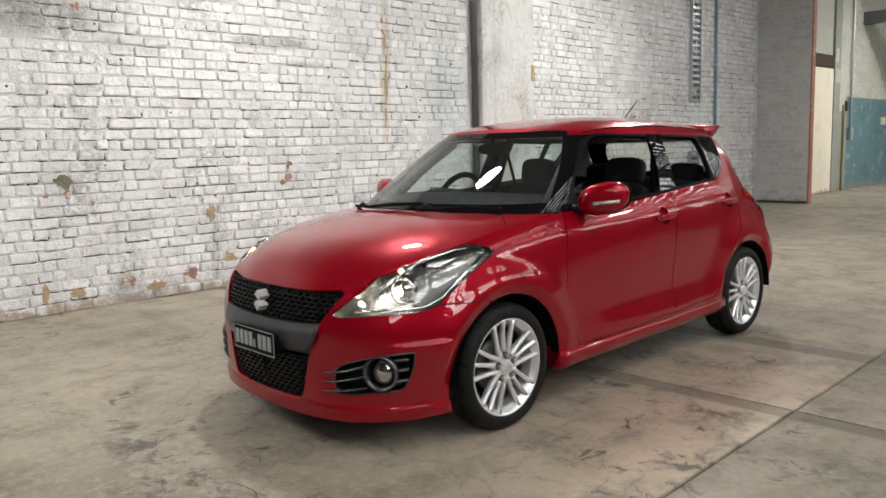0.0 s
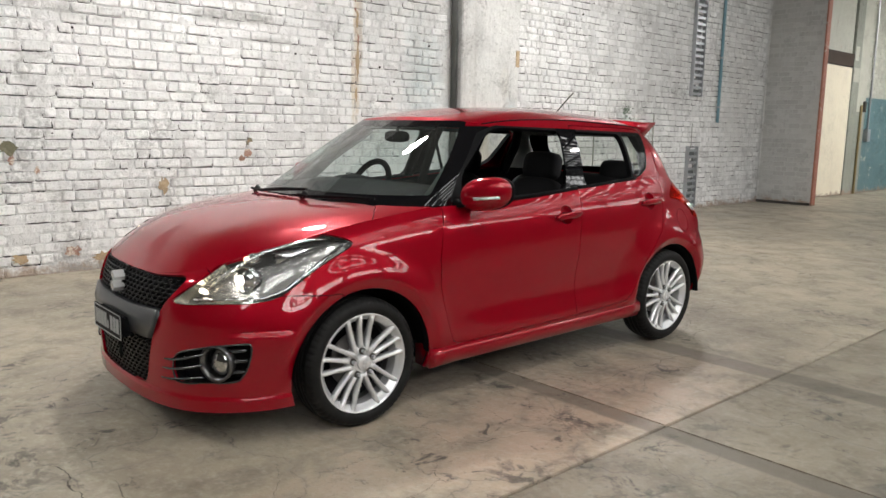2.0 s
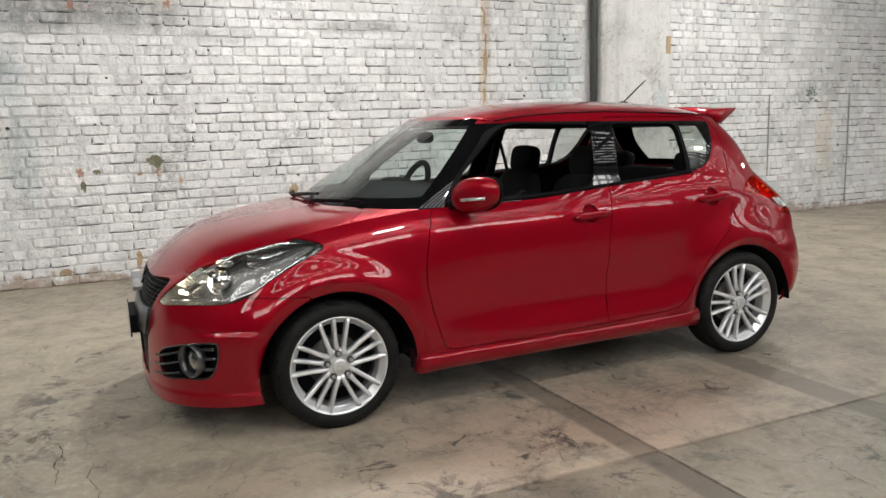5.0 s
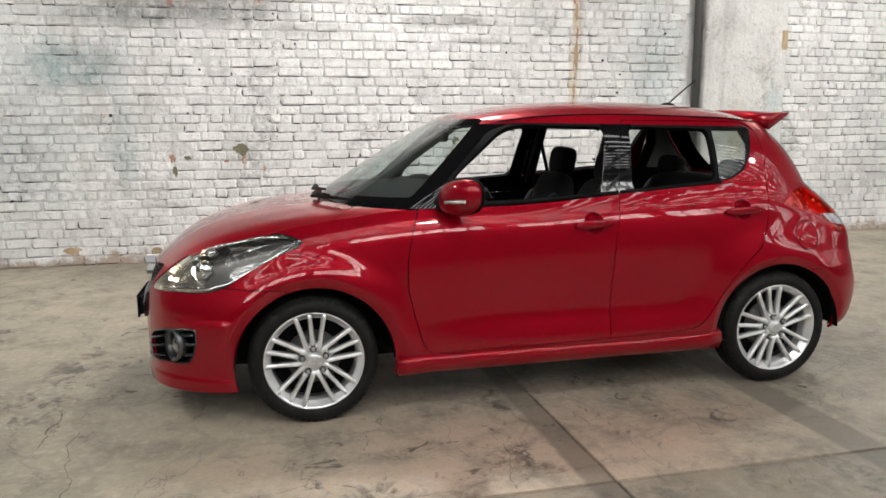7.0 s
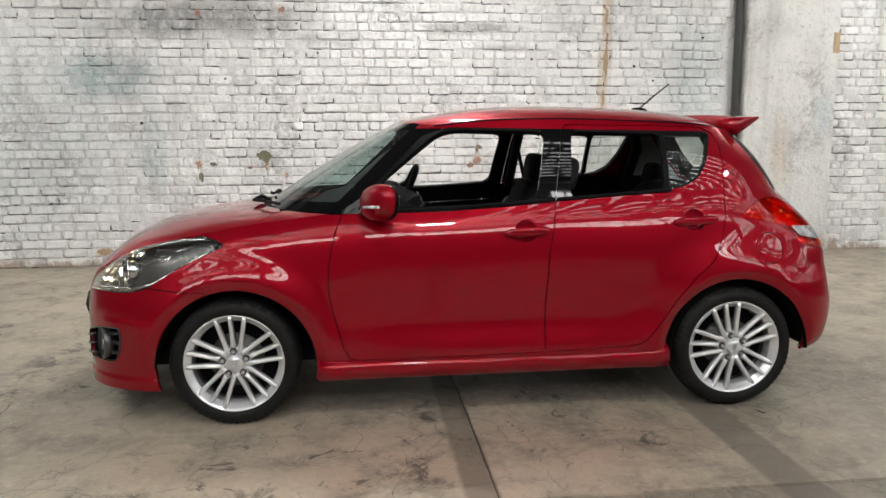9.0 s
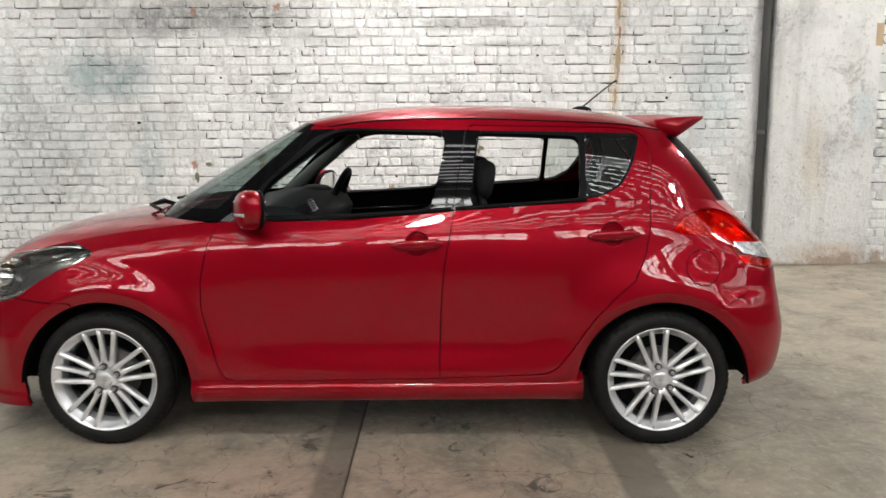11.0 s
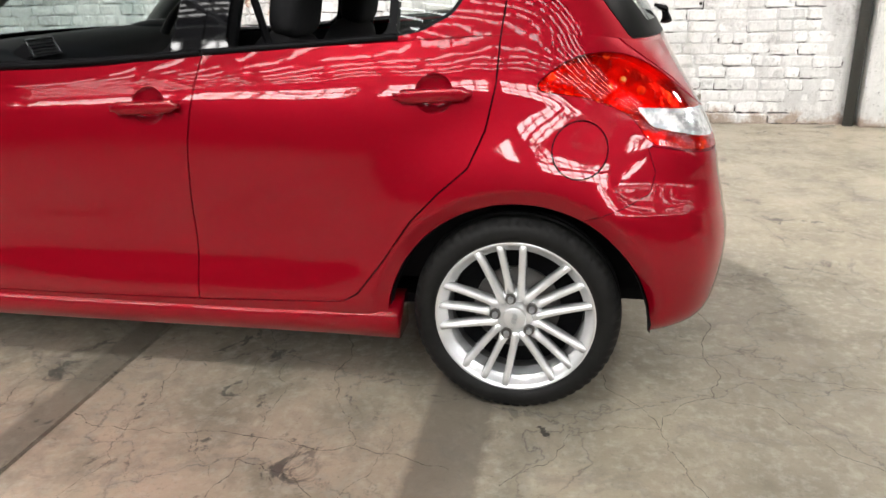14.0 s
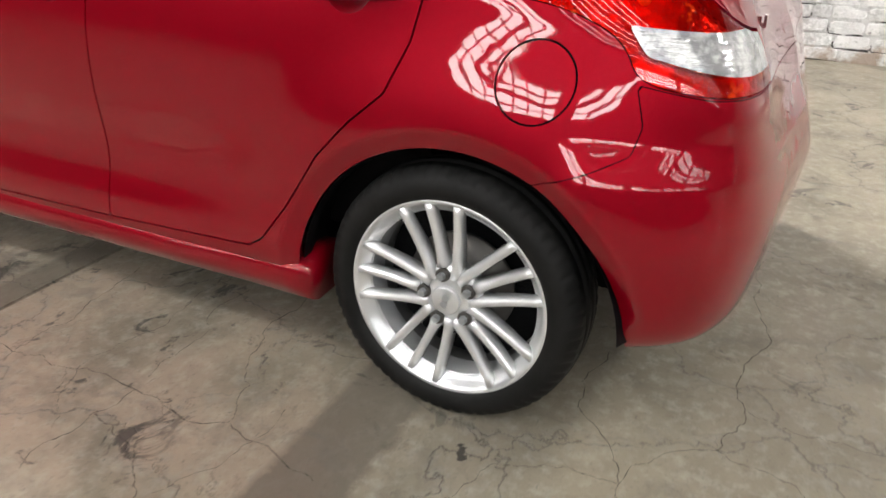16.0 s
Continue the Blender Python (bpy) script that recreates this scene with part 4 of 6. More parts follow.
HEADLAMP = [(-.750, .612), (-.64, .630), (-.50, .630), (-.40, .648), (-.335, .69), (-.25, .745), (-.15, .795), (-.025, .845), (-.05, .872), (-.16, .899), (-.30, .89), (-.40, .858), (-.50, .812), (-.585, .767), (-.66, .713), (-.72, .655)]
GRILLE = [(-.2, .712), (.30, .716), (.475, .730), (.50, .712), (.41, .585), (.355, .44), (.305, .255), (.275, .235), (-.2, .225)]
FOG = [(.57, .415), (.78, .454), (.98, .470), (1.022, .466), (1.00, .384), (.955, .312), (.91, .300), (.60, .284), (.550, .292), (.535, .364)]
BUMPER_F = [(-1.3, -.2), (-.12, -.2), (-.12, .641), (-.39, .656), (-.61, .70), (-.61, .95), (-1.3, .95)]
DOOR_F = [(.50, 1.3), (.525, 1.02), (.475, .886), (.446, .742), (.445, .619), (.473, .495), (.51, .36), (.535, .312), (.58, .298), (1.469, .316), (1.469, .387), (1.474, .585), (1.49, .80), (1.528, 1.016), (1.575, 1.3)]
DOOR_R = [(1.575, 1.3), (1.528, 1.016), (1.49, .80), (1.474, .585), (1.469, .387), (1.469, .316), (1.86, .33), (1.93, .338), (1.975, .365), (2.047, .456), (2.14, .591), (2.221, .675), (2.30, .742), (2.345, .841), (2.37, .96), (2.376, 1.076), (2.392, 1.20), (2.388, 1.30), (2.365, 1.352), (2.31, 1.378), (2.2, 1.386), (1.60, 1.396)]
TAILLAMP = [(2.460, .942), (2.512, .990), (2.575, 1.026), (2.676, 1.034), (2.776, .996), (2.88, .914), (2.95, .855), (3.02, .785), (3.02, .772), (2.90, .782), (2.771, .803), (2.742, .862), (2.677, .898), (2.600, .922)]
BUMPER_R = [(2.5, -.2), (3.4, -.2), (3.4, .768), (3.02, .768), (2.90, .778), (2.773, .799), (2.795, .730), (2.784, .68), (2.723, .649), (2.642, .617), (2.5, .55)]
DLO = [(.58, 1.0), (1.06, 1.01), (1.53, 1.04), (2.07, 1.078), (2.16, 1.09), (2.25, 1.135), (2.305, 1.22), (2.352, 1.350), (2.33, 1.360), (1.67, 1.373), (1.03, 1.387), (.905, 1.346), (.675, 1.125)]
OPEN_F = [(.65, 1.010), (1.06, 1.020), (1.436, 1.042), (1.500, 1.363), (1.06, 1.377), (.968, 1.357), (.70, 1.135)]
OPEN_R = [(1.600, 1.050), (2.072, 1.081), (2.082, 1.349), (1.632, 1.363)]
QUARTER = [(2.096, 1.084), (2.16, 1.097), (2.24, 1.141), (2.296, 1.223), (2.340, 1.345), (2.320, 1.352), (2.106, 1.355)]
FRONT_ARCH, REAR_ARCH = ((.01, .275), .373), ((2.435, .27), .376)


def round_hole(s, c, r):
    return np.hypot(s.v[:, 1] - c[0], s.v[:, 2] - c[1]) - r


def carve(s, d, gap=GAP):
    """A piece where d is below 0 and the rest, with a gap between them."""
    piece, rest = s.cut(d(s) + gap)
    if gap:
        _, rest = rest.cut(d(rest) - gap)
    return piece, rest


def pair(sheet, name, material, label="", depth=0.012, parents=None):
    """The same panel on both sides of the car."""
    a = sheet.build(name, material, parents[0] if parents else car, label, depth)
    b = sheet.mirrored().build(name, material, parents[1] if parents else car, label, depth)
    return a, b


_near = np.where((low.v[:, 1] < -.25) & (low.v[:, 0] > .2))[0]
nose_skin, nose_n = low.v[_near], low.normals()[_near]
nose_s = nose_skin[:, 0] + (nose_skin[:, 1] + .81) * .9
_, low = low.cut(np.minimum(round_hole(low, *FRONT_ARCH), round_hole(low, *REAR_ARCH)))
around = lambda s: np.c_[s.v[:, 0] + (s.v[:, 1] + .81) * .9, s.v[:, 2]]
lamp_f, low = carve(low, lambda s: np.maximum(poly(side(s), HEADLAMP, .03), .42 - s.v[:, 0]), 0.0014)
grille_zone, low = carve(low, lambda s: np.maximum(poly(s.v[:, [0, 2]], GRILLE, .015), s.v[:, 1] + .4), 0)
fog_zone, low = carve(low, lambda s: np.maximum(poly(around(s), FOG, .03), s.v[:, 1] + .3), 0)
inner = low.offset(-0.022)
bumper_f, low = carve(low, lambda s: poly(side(s), BUMPER_F))
door_f, low = carve(low, lambda s: np.maximum(poly(side(s), DOOR_F), .4 - s.v[:, 0]))
door_r, low = carve(low, lambda s: np.maximum(poly(side(s), DOOR_R), .4 - s.v[:, 0]))
HANDLES = ((1.375, .898), (2.205, .935))
skins = (door_f, door_r)
cup_f, door_f = carve(door_f, lambda s: np.maximum(round_hole(s, HANDLES[0], .053), .4 - s.v[:, 0]), 0)
cup_r, door_r = carve(door_r, lambda s: np.maximum(round_hole(s, HANDLES[1], .053), .4 - s.v[:, 0]), 0)
lamp_r, low = carve(low, lambda s: np.maximum(poly(side(s), TAILLAMP, .025), .50 - s.v[:, 0]), 0.0012)
flap, low = carve(low, lambda s: np.maximum(round_hole(s, (2.596, .79), .073), .4 - s.v[:, 0]), 0.0019)
bumper_r, low = carve(low, lambda s: poly(side(s), BUMPER_R), 0.0011)
gate, low = carve(low, lambda s: np.maximum(poly(s.v[:, [0, 2]], [(-.3, .3), (.50, .3), (.56, .75), (.60, .90), (.62, 1.2), (-.3, 1.2)]), 2.5 - s.v[:, 1]))
sill_strip, low = low.cut(np.maximum(low.v[:, 2] - .36, np.abs(low.v[:, 1] - 1.22) - .80))
wing, quarter = low.cut(low.v[:, 1] - 1.2)

bumper_f.both().build("front_bumper", M_RED, car)
bumper_r.both().build("rear_bumper", M_RED, car)
pair(wing, "front_wing", M_RED)
pair(quarter, "rear_quarter_panel", M_RED)
pair(flap, "fuel_flap", M_RED)
gate.both().build("tailgate", M_RED, car)
doors_f = pair(door_f, "front_door", M_RED)
doors_r = pair(door_r, "rear_door", M_RED)
# Added dark sheet behind the panels; stands in for shade in their gaps
inner.both().build("inner_body", M_DARK, car, depth=0)

# bonnet and the strip beside it
BONNET = [(-.3, -1.0), (.7, -1.0), (.70, -.30), (.738, 0), (.735, .10), (.60, .215), (.52, .20), (.34, .098), (-.3, .055)]
bonnet, cowl_side = carve(hood, lambda s: poly(s.v[:, [0, 1]], BONNET))
bonnet.both().build("bonnet", M_RED, car)
cowl, ear = cowl_side.cut(np.maximum(cowl_side.v[:, 0] - .585, .02 - cowl_side.v[:, 1]))
cowl.offset(-.012).both().build("cowl_panel", M_DARK, car)
pair(ear, "wing_top", M_RED)

# greenhouse
roof.both().build("roof", M_RED, car)
hole_f, green = carve(green, lambda s: np.maximum(poly(side(s), OPEN_F, .03), .45 - s.v[:, 0]), 0)
hole_r, green = carve(green, lambda s: np.maximum(poly(side(s), OPEN_R, .02), .45 - s.v[:, 0]), 0)
pane_q, green = carve(green, lambda s: np.maximum(poly(side(s), QUARTER, .008), .40 - s.v[:, 0]), 0)
screen, green = carve(green, lambda s: np.maximum(s.v[:, 1] - (.465 + 1.05 * (s.v[:, 2] - .99)), np.maximum(s.v[:, 1] - 1.2, s.v[:, 2] - 1.408)), 0)
back_glass, green = carve(green, lambda s: np.maximum(np.maximum(2.500 + (1.335 - s.v[:, 2]) * .80 - s.v[:, 1], 2.4 - s.v[:, 1]), np.maximum(s.v[:, 2] - 1.348, 1.058 - s.v[:, 2])), 0.001)
frame_black, green = carve(green, lambda s: np.maximum(poly(side(s), DLO, .012), .42 - s.v[:, 0]), 0)
apillar, green = carve(green, lambda s: np.maximum(s.v[:, 1] - 1.0, s.v[:, 2] - 1.381), 0.001)
door_top, green = carve(green, lambda s: np.maximum(poly(side(s), DOOR_R), .4 - s.v[:, 0]))
belt_f, green = green.cut(np.maximum(green.v[:, 1] - 2.0, green.v[:, 2] - 1.2))
pair(apillar, "windscreen_pillar", M_BLACK, "gloss black pillar")
bar_f, frame_rest = carve(frame_black, lambda s: poly(side(s), [(1.41, .9), (1.525, 1.03), (1.588, 1.40), (1.485, 1.40)]), 0.0015)
bar_r, frame_rest = carve(frame_rest, lambda s: poly(side(s), [(1.525, 1.03), (1.54, .9), (1.592, .9), (1.652, 1.40), (1.588, 1.40)]), 0.0015)
pair(bar_f, "door_pillar", M_BLACK, "gloss black pillar", parents=doors_f)
pair(bar_r, "door_pillar", M_BLACK, "gloss black pillar", parents=doors_r)
frame_f, frame_r = frame_rest.cut(frame_rest.v[:, 1] - 1.55)
pair(frame_f, "window_surround", M_DARK, "black window surround", depth=.03, parents=doors_f)
pair(frame_r, "window_surround", M_DARK, "black window surround", depth=.03, parents=doors_r)
pair(belt_f, "belt_moulding", M_DARK)
pair(door_top, "door_frame", M_RED, parents=doors_r)
pair(green, "roof_rail", M_RED)
for o in pair(pane_q, "quarter_window", M_REARGLASS, "tinted fixed quarter window", depth=0, parents=doors_r):
    o.visible_shadow = False
for s, nm, mt in ((screen, "windscreen", M_GLASS), (back_glass, "rear_window", M_REARGLASS)):
    pane = s.both()
    edge_d = lambda q: (.465 + 1.05 * (q.v[:, 2] - .99)) - q.v[:, 1] - .022 if nm == "windscreen" else q.v[:, 1] - (2.58 + (1.335 - q.v[:, 2]) * .80)
    band, pane = pane.cut(np.minimum(edge_d(pane), np.minimum(1.375 - pane.v[:, 2], pane.v[:, 2] - (1.035 if nm == "windscreen" else 1.10))))
    pane.build(nm, mt, car, depth=0).visible_shadow = False
    band.build(nm + "_border", M_BLACK if nm == "windscreen" else M_CERAMIC, car, "black glass border", depth=.006)
under = roof.offset(-.035)
under.both().build("headliner", M_LINER, car, depth=0)
pair(green.offset(-.03), "rail_trim", M_LINER, depth=0)


# ---- trim and small body parts ----
def loft(sections, closed=True, caps=True):
    """A skin through rings of points."""
    p = np.array(sections, float)
    r, c = p.shape[:2]
    f = []
    for i in range(r - 1):
        for j in range(c if closed else c - 1):
            f.append((i * c + j, i * c + (j + 1) % c, (i + 1) * c + (j + 1) % c, (i + 1) * c + j))
    if caps:
        f += [tuple(range(c))[::-1], tuple((r - 1) * c + k for k in range(c))]
    return Sheet(p.reshape(-1, 3), f)


def tube_bm(pts, r, seg=10, bm=None):
    """A round rod along pts."""
    bm = bm or bmesh.new()
    pts = [Vector(q) for q in pts]
    rings, ref = [], Vector((0.13, 0.21, 0.97))
    for i, q in enumerate(pts):
        d = (pts[min(i + 1, len(pts) - 1)] - pts[max(i - 1, 0)]).normalized()
        a = d.cross(ref).normalized()
        b = d.cross(a)
        rr = r[i] if isinstance(r, (list, tuple)) else r
        rings.append([bm.verts.new(q + (a * math.cos(k * math.tau / seg) + b * math.sin(k * math.tau / seg)) * rr) for k in range(seg)])
    for x, y in zip(rings, rings[1:]):
        for k in range(seg):
            bm.faces.new((x[k], x[(k + 1) % seg], y[(k + 1) % seg], y[k]))
    bm.faces.new(rings[0][::-1])
    bm.faces.new(rings[-1])
    return bm


def ball_bm(c, rx, ry, rz, seg=24, ring=14, power=1.0):
    bm = bmesh.new()
    bmesh.ops.create_uvsphere(bm, u_segments=seg, v_segments=ring, radius=1)
    for v in bm.verts:
        q = Vector((math.copysign(abs(k) ** power, k) for k in v.co))
        v.co = Vector((c[0] + q.x * rx, c[1] + q.y * ry, c[2] + q.z * rz))
    return bm


def two(name, make, material, label="", parents=None, smooth=True):
    """Builds a part on the left and its mirror image on the right."""
    out = []
    for k in (0, 1):
        bm = make()
        if k:
            bmesh.ops.scale(bm, vec=(-1, 1, 1), verts=bm.verts)
            bmesh.ops.reverse_faces(bm, faces=bm.faces)
        out.append(part(name, bm, material, parents[k] if parents else car, label, smooth))
    return out


def sheet_bm(s):
    bm = bmesh.new()
    vs = [bm.verts.new(q) for q in s.v]
    for f in s.f:
        bm.faces.new([vs[i] for i in f])
    return bm


# weather strip below the side windows, and the seam beside the roof
def weather_strip(l0, l1):
    def make():
        pts = []
        for l in np.linspace(l0, l1, 24):
            b = spline([q[1] for q in BELT[3:10]], [(q[0], q[2]) for q in BELT[3:10]], np.array(l))
            pts.append((float(b[0]) - .001, l, float(b[1]) + .011))
        return tube_bm(pts, .0095, 8)
    return make


two("weather_strip", weather_strip(.64, 1.522), M_DARK, "black rubber weather strip", doors_f)
two("weather_strip", weather_strip(1.537, 2.10), M_DARK, "black rubber weather strip", doors_r)
_edge = spline(chord(RAIL[3:10]), RAIL[3:10], np.linspace(0, chord(RAIL[3:10])[-1], 40))
two("roof_seam", lambda: tube_bm([(q[0] + .0015, q[1], q[2] + .0005) for q in _edge], .0038, 6), M_DARK, "black roof seam")

# side skirts
def skirt():
    rings = []
    for k in np.linspace(0, 1, 25):
        l = .392 + (2.088 - .392) * k
        flare = .012 * smooth01((.10 - k) / .10) + .006 * smooth01((k - .86) / .14)
        z = .012 * k
        prof = [(.70, .20), (.80 + flare, .195), (.822 + flare, .205), (.846 + flare, .245), (.846 + flare, .268), (.838 + flare, .285), (.80, .302 + flare), (.70, .302)]
        rings.append([(w, l, q + z + (0.010 * smooth01((k - .75) / .25) if q > .25 else 0)) for w, q in prof])
    return sheet_bm(loft(rings))


two("side_skirt", skirt, M_RED)
for s in (sill_strip,):
    pair(s, "sill", M_RED)


# wheel housings
def housing(c, r):
    rings = []
    for a in np.linspace(0.03, math.pi - 0.03, 33):
        rings.append([(w, c[0] - math.cos(a) * rr, c[1] + math.sin(a) * rr) for w, rr in ((.822, r - .002), (.80, r - .008), (.74, r + .02), (.52, r + .02), (.50, r), (.50, .02))])
    return sheet_bm(loft(rings, closed=False, caps=False))


two("wheel_housing", lambda: housing(*FRONT_ARCH), M_DARK)
two("wheel_housing", lambda: housing(*REAR_ARCH), M_DARK)
part("underbody", box_bm(-.72, .42, .21, .72, 2.05, .25, .01), M_DARK, car)
part("underbody", box_bm(-.50, -.70, .21, .50, .44, .30, .01), M_DARK, car)
part("underbody", box_bm(-.50, 2.04, .24, .50, 2.90, .32, .01), M_DARK, car)
part("rear_axle", cyl_bm((-.7, 2.43, .28), (.7, 2.43, .28), .04), M_DARK, car)


# door handles in their cups
def handle(l, z, w):
    return lambda: sheet_bm(loft([[(w + .024 * math.sin(math.pi * min(1, max(0, .12 + .76 * k))) ** .5 + (.008 * math.cos(a)), l + (k - .5) * .215, z + (k - .5) * .012 + math.sin(a) * (.0190 if .06 < k < .94 else .009)) for a in np.linspace(0, math.tau, 12, endpoint=False)] for k in np.linspace(0, 1, 18)]))


def skin_w(skin, l, z):
    """How far out the panel stands at a place."""
    d = (skin.v[:, 1] - l) ** 2 + (skin.v[:, 2] - z) ** 2
    i = np.argsort(d)[:12]
    a = np.c_[np.ones(12), skin.v[i, 1] - l, skin.v[i, 2] - z]
    return float(np.linalg.lstsq(a, skin.v[i, 0], rcond=None)[0][0])


def handle_cup(zone, l, z):
    """The rounded hollow behind a handle."""
    r = np.hypot(zone.v[:, 1] - l, zone.v[:, 2] - z) / .053
    v = zone.v.copy()
    v[:, 0] -= .024 * np.sqrt(np.clip(1 - r ** 2, 0, 1))
    return Sheet(v, zone.f)


for (l, z), skin, zone, doors in zip(HANDLES, skins, (cup_f, cup_r), (doors_f, doors_r)):
    pair(handle_cup(zone, l, z), "handle_cup", M_RED, "rounded handle recess", 0, doors)
    two("door_handle", handle(l, z, skin_w(skin, l, z) + .004), M_RED, "", doors)


# mirrors
def mirror_shell():
    bm = ball_bm((0, 0, 0), .114, .068, .083, 28, 18, .84)
    for v in bm.verts:
        if v.co.y > .03:
            v.co.y = .03 + (v.co.y - .03) * .16
        v.co.z += .018 * v.co.x / .118
        v.co.y += .05 * (v.co.x / .118)
    bmesh.ops.translate(bm, verts=bm.verts, vec=(.878, .685, 1.048))
    return bm


mirrors = two("door_mirror", mirror_shell, M_RED, "red door mirror", doors_f)
two("mirror_foot", lambda: sheet_bm(loft([[(w, .66 + dl * q, .995 + dz * q + up) for dl, dz in ((-.06, -.02), (.06, -.02), (.05, .022), (-.05, .022))] for w, q, up in ((.70, 1.1, -.002), (.76, 1, 0), (.83, .8, .012))])), M_DARK, "", doors_f)


def signal():
    rings = []
    for k in np.linspace(0, 1, 9):
        a = -.10 + 1.05 * k
        rings.append([(.878 + math.sin(a) * r * .117, .685 + .05 * math.sin(a) - math.cos(a) * r * .0695, 1.028 + .012 * math.sin(a) + dz) for r, dz in ((.98, -.009), (1.03, -.007), (1.03, .005), (.98, .007))])
    return sheet_bm(loft(rings))


two("turn_signal", signal, M_CLEARLENS, "clear turn signal strip", doors_f)


def tilted(sx, sy, sz, l):
    """A disc set square in the mirror's raked mouth."""
    bm = ball_bm((0, 0, 0), sx, sy, sz, 28, 12, .84)
    for v in bm.verts:
        v.co.z += .018 * v.co.x / .118
        v.co.y += .05 * (v.co.x / .118)
    bmesh.ops.translate(bm, verts=bm.verts, vec=(.878, l, 1.048))
    return bm


two("mirror_bezel", lambda: tilted(.1145, .012, .0835, .722), M_DARK, "black mirror bezel", doors_f)
two("mirror_glass", lambda: tilted(.096, .003, .068, .734), M_CHROME, "", doors_f)


# lamps
# Front of the bowl: the lamp's warm glow put into its colour
M_WARMBOWL = mat("glow_toned_silver_reflector", (0.62, 0.60, 0.55), 0.26, 0.9)
_g = Graph(M_WARMBOWL)
_g.bump(_g.noise(_g.add("TexCoord").outputs["Object"], 7, 1), 0.25, 0.02)
M_BOWL = mat("smoked_silver_lamp_bowl", (0.16, 0.158, 0.150), 0.26, 0.7)
heads = []
for k, sgn in enumerate((1, -1)):
    q = lamp_f if sgn > 0 else lamp_f.mirrored()
    warm, rest_bowl = q.offset(-.045).cut(q.v[:, 1] + .50 + .6 * (q.v[:, 2] - .70))
    h = rest_bowl.build("headlight", M_BOWL, car, "clear headlight with chrome inside", depth=-.04)
    warm.build("reflector", M_WARMBOWL, h, "silver reflector with a painted warm glow", depth=-.04)
    heads.append(h)
    lens = q.build("lens", M_LENS, h, "clear lens", depth=.006)
    lens.visible_shadow = False
two("projector", lambda: ball_bm((.668, -.475, .722), .045, .05, .05), M_LAMPCHROME, "round projector lamp", heads)
two("projector_ring", lambda: tube_bm([(.668 + .05 * math.cos(a) * .8, -.505 - .05 * math.cos(a) * -.5, .722 + .056 * math.sin(a)) for a in np.linspace(0, math.tau, 25)], .007, 8), M_CHROME, "chrome ring", heads)
two("indicator", lambda: ball_bm((.635, -.445, .80), .030, .034, .026), M_LAMPCHROME, "round indicator reflector", heads)
two("reflector", lambda: sheet_bm(loft([[(.665 + .03 * k + dw, -.36 + .26 * k, .79 + .045 * k + dz * (1 - .6 * k)) for dw, dz in ((-.03, -.03), (.02, -.03), (.01, .035), (-.03, .04))] for k in (0, .5, 1)])), M_LAMPCHROME, "chrome reflector", heads)
two("lamp_bezel", lambda: tube_bm([(.585, -.628, .682), (.635, -.555, .760), (.672, -.42, .832), (.70, -.22, .872), (.715, -.08, .868)], .007, 8), M_CHROME, "thin chrome bezel", heads)
two("lamp_bezel", lambda: tube_bm([(.560, -.680, .640), (.66, -.60, .645), (.74, -.45, .648), (.755, -.36, .675), (.745, -.20, .765), (.73, -.06, .84)], .008, 8), M_CHROME, "thin chrome bezel", heads)

def lit(name, colour, strength):
    m = mat(name, colour, 0.3, Emission_Strength=strength)
    m.node_tree.nodes["Principled BSDF"].inputs["Emission Color"].default_value = (*colour, 1)
    return m


two("bulb", lambda: ball_bm((.668, -.522, .722), .020, .012, .020, 16, 10), lit("lit_projector_bulb", (1.0, 0.93, 0.80), 9), "lit lamp bulb", heads)
# unlit indicator bulb, made to glow in place of a lamp's reflection
two("bulb", lambda: ball_bm((.635, -.478, .800), .015, .010, .012, 16, 10), lit("amber_glint_glow", (1.0, 0.72, 0.38), 7), "amber bulb, glowing to imitate a glint", heads)
two("bulb", lambda: ball_bm((.548, -.640, .672), .012, .012, .010, 16, 10), lit("lit_side_bulb", (1.0, 0.90, 0.72), 7), "lit side lamp bulb", heads)

M_TAILBOWL = mat("red_lamp_bowl", (0.75, 0.02, 0.012), 0.2, 0.5)
_g = Graph(M_TAILBOWL)
_p = _g.add("TexCoord").outputs["Object"]
# Shading and amber glints painted into the bowl's colour
_c = _g.mix(_g.ramp(_g.noise(_p, 9, 3, 0.5), 0.50, 0.60), (0.34, 0.006, 0.004), (0.88, 0.022, 0.012))
_c = _g.mix(_g.ramp(_g.noise(_p, 16, 3, 0.6), 0.61, 0.69), _c, (1.0, 0.62, 0.10))
_g.link(_c, "Base Color")
_g.bump(_g.noise(_p, 45, 2), 0.6, 0.01)
tails = []
for sgn in (1, -1):
    q = lamp_r if sgn > 0 else lamp_r.mirrored()
    clear_zone = lambda s: poly(side(s), [(2.738, .894), (2.93, .880), (3.03, .863), (3.03, .798), (2.95, .808), (2.78, .846)])
    clear, red = q.cut(clear_zone(q))
    h = red.offset(-.02).build("tail_light", M_TAILBOWL, car, "red tail light with a clear band", depth=-.018)
    tails.append(h)
    red.build("lens", thin_glass("red_lens", (1.0, 0.13, 0.06), 0.5), h, "red lens", depth=.006).visible_shadow = False
    clear.build("lens", M_CLEARLENS, h, "clear white band", depth=.006)
    for cc, rr in (((.69, 2.70, .960), .010), ((.68, 2.75, .932), .012)):
        b = ball_bm((cc[0] * sgn, cc[1], cc[2]), rr, rr, rr)
        part("bulb", b, M_AMBER, h, "amber bulb", True)

# grille
grille_back = grille_zone.offset(-.05)
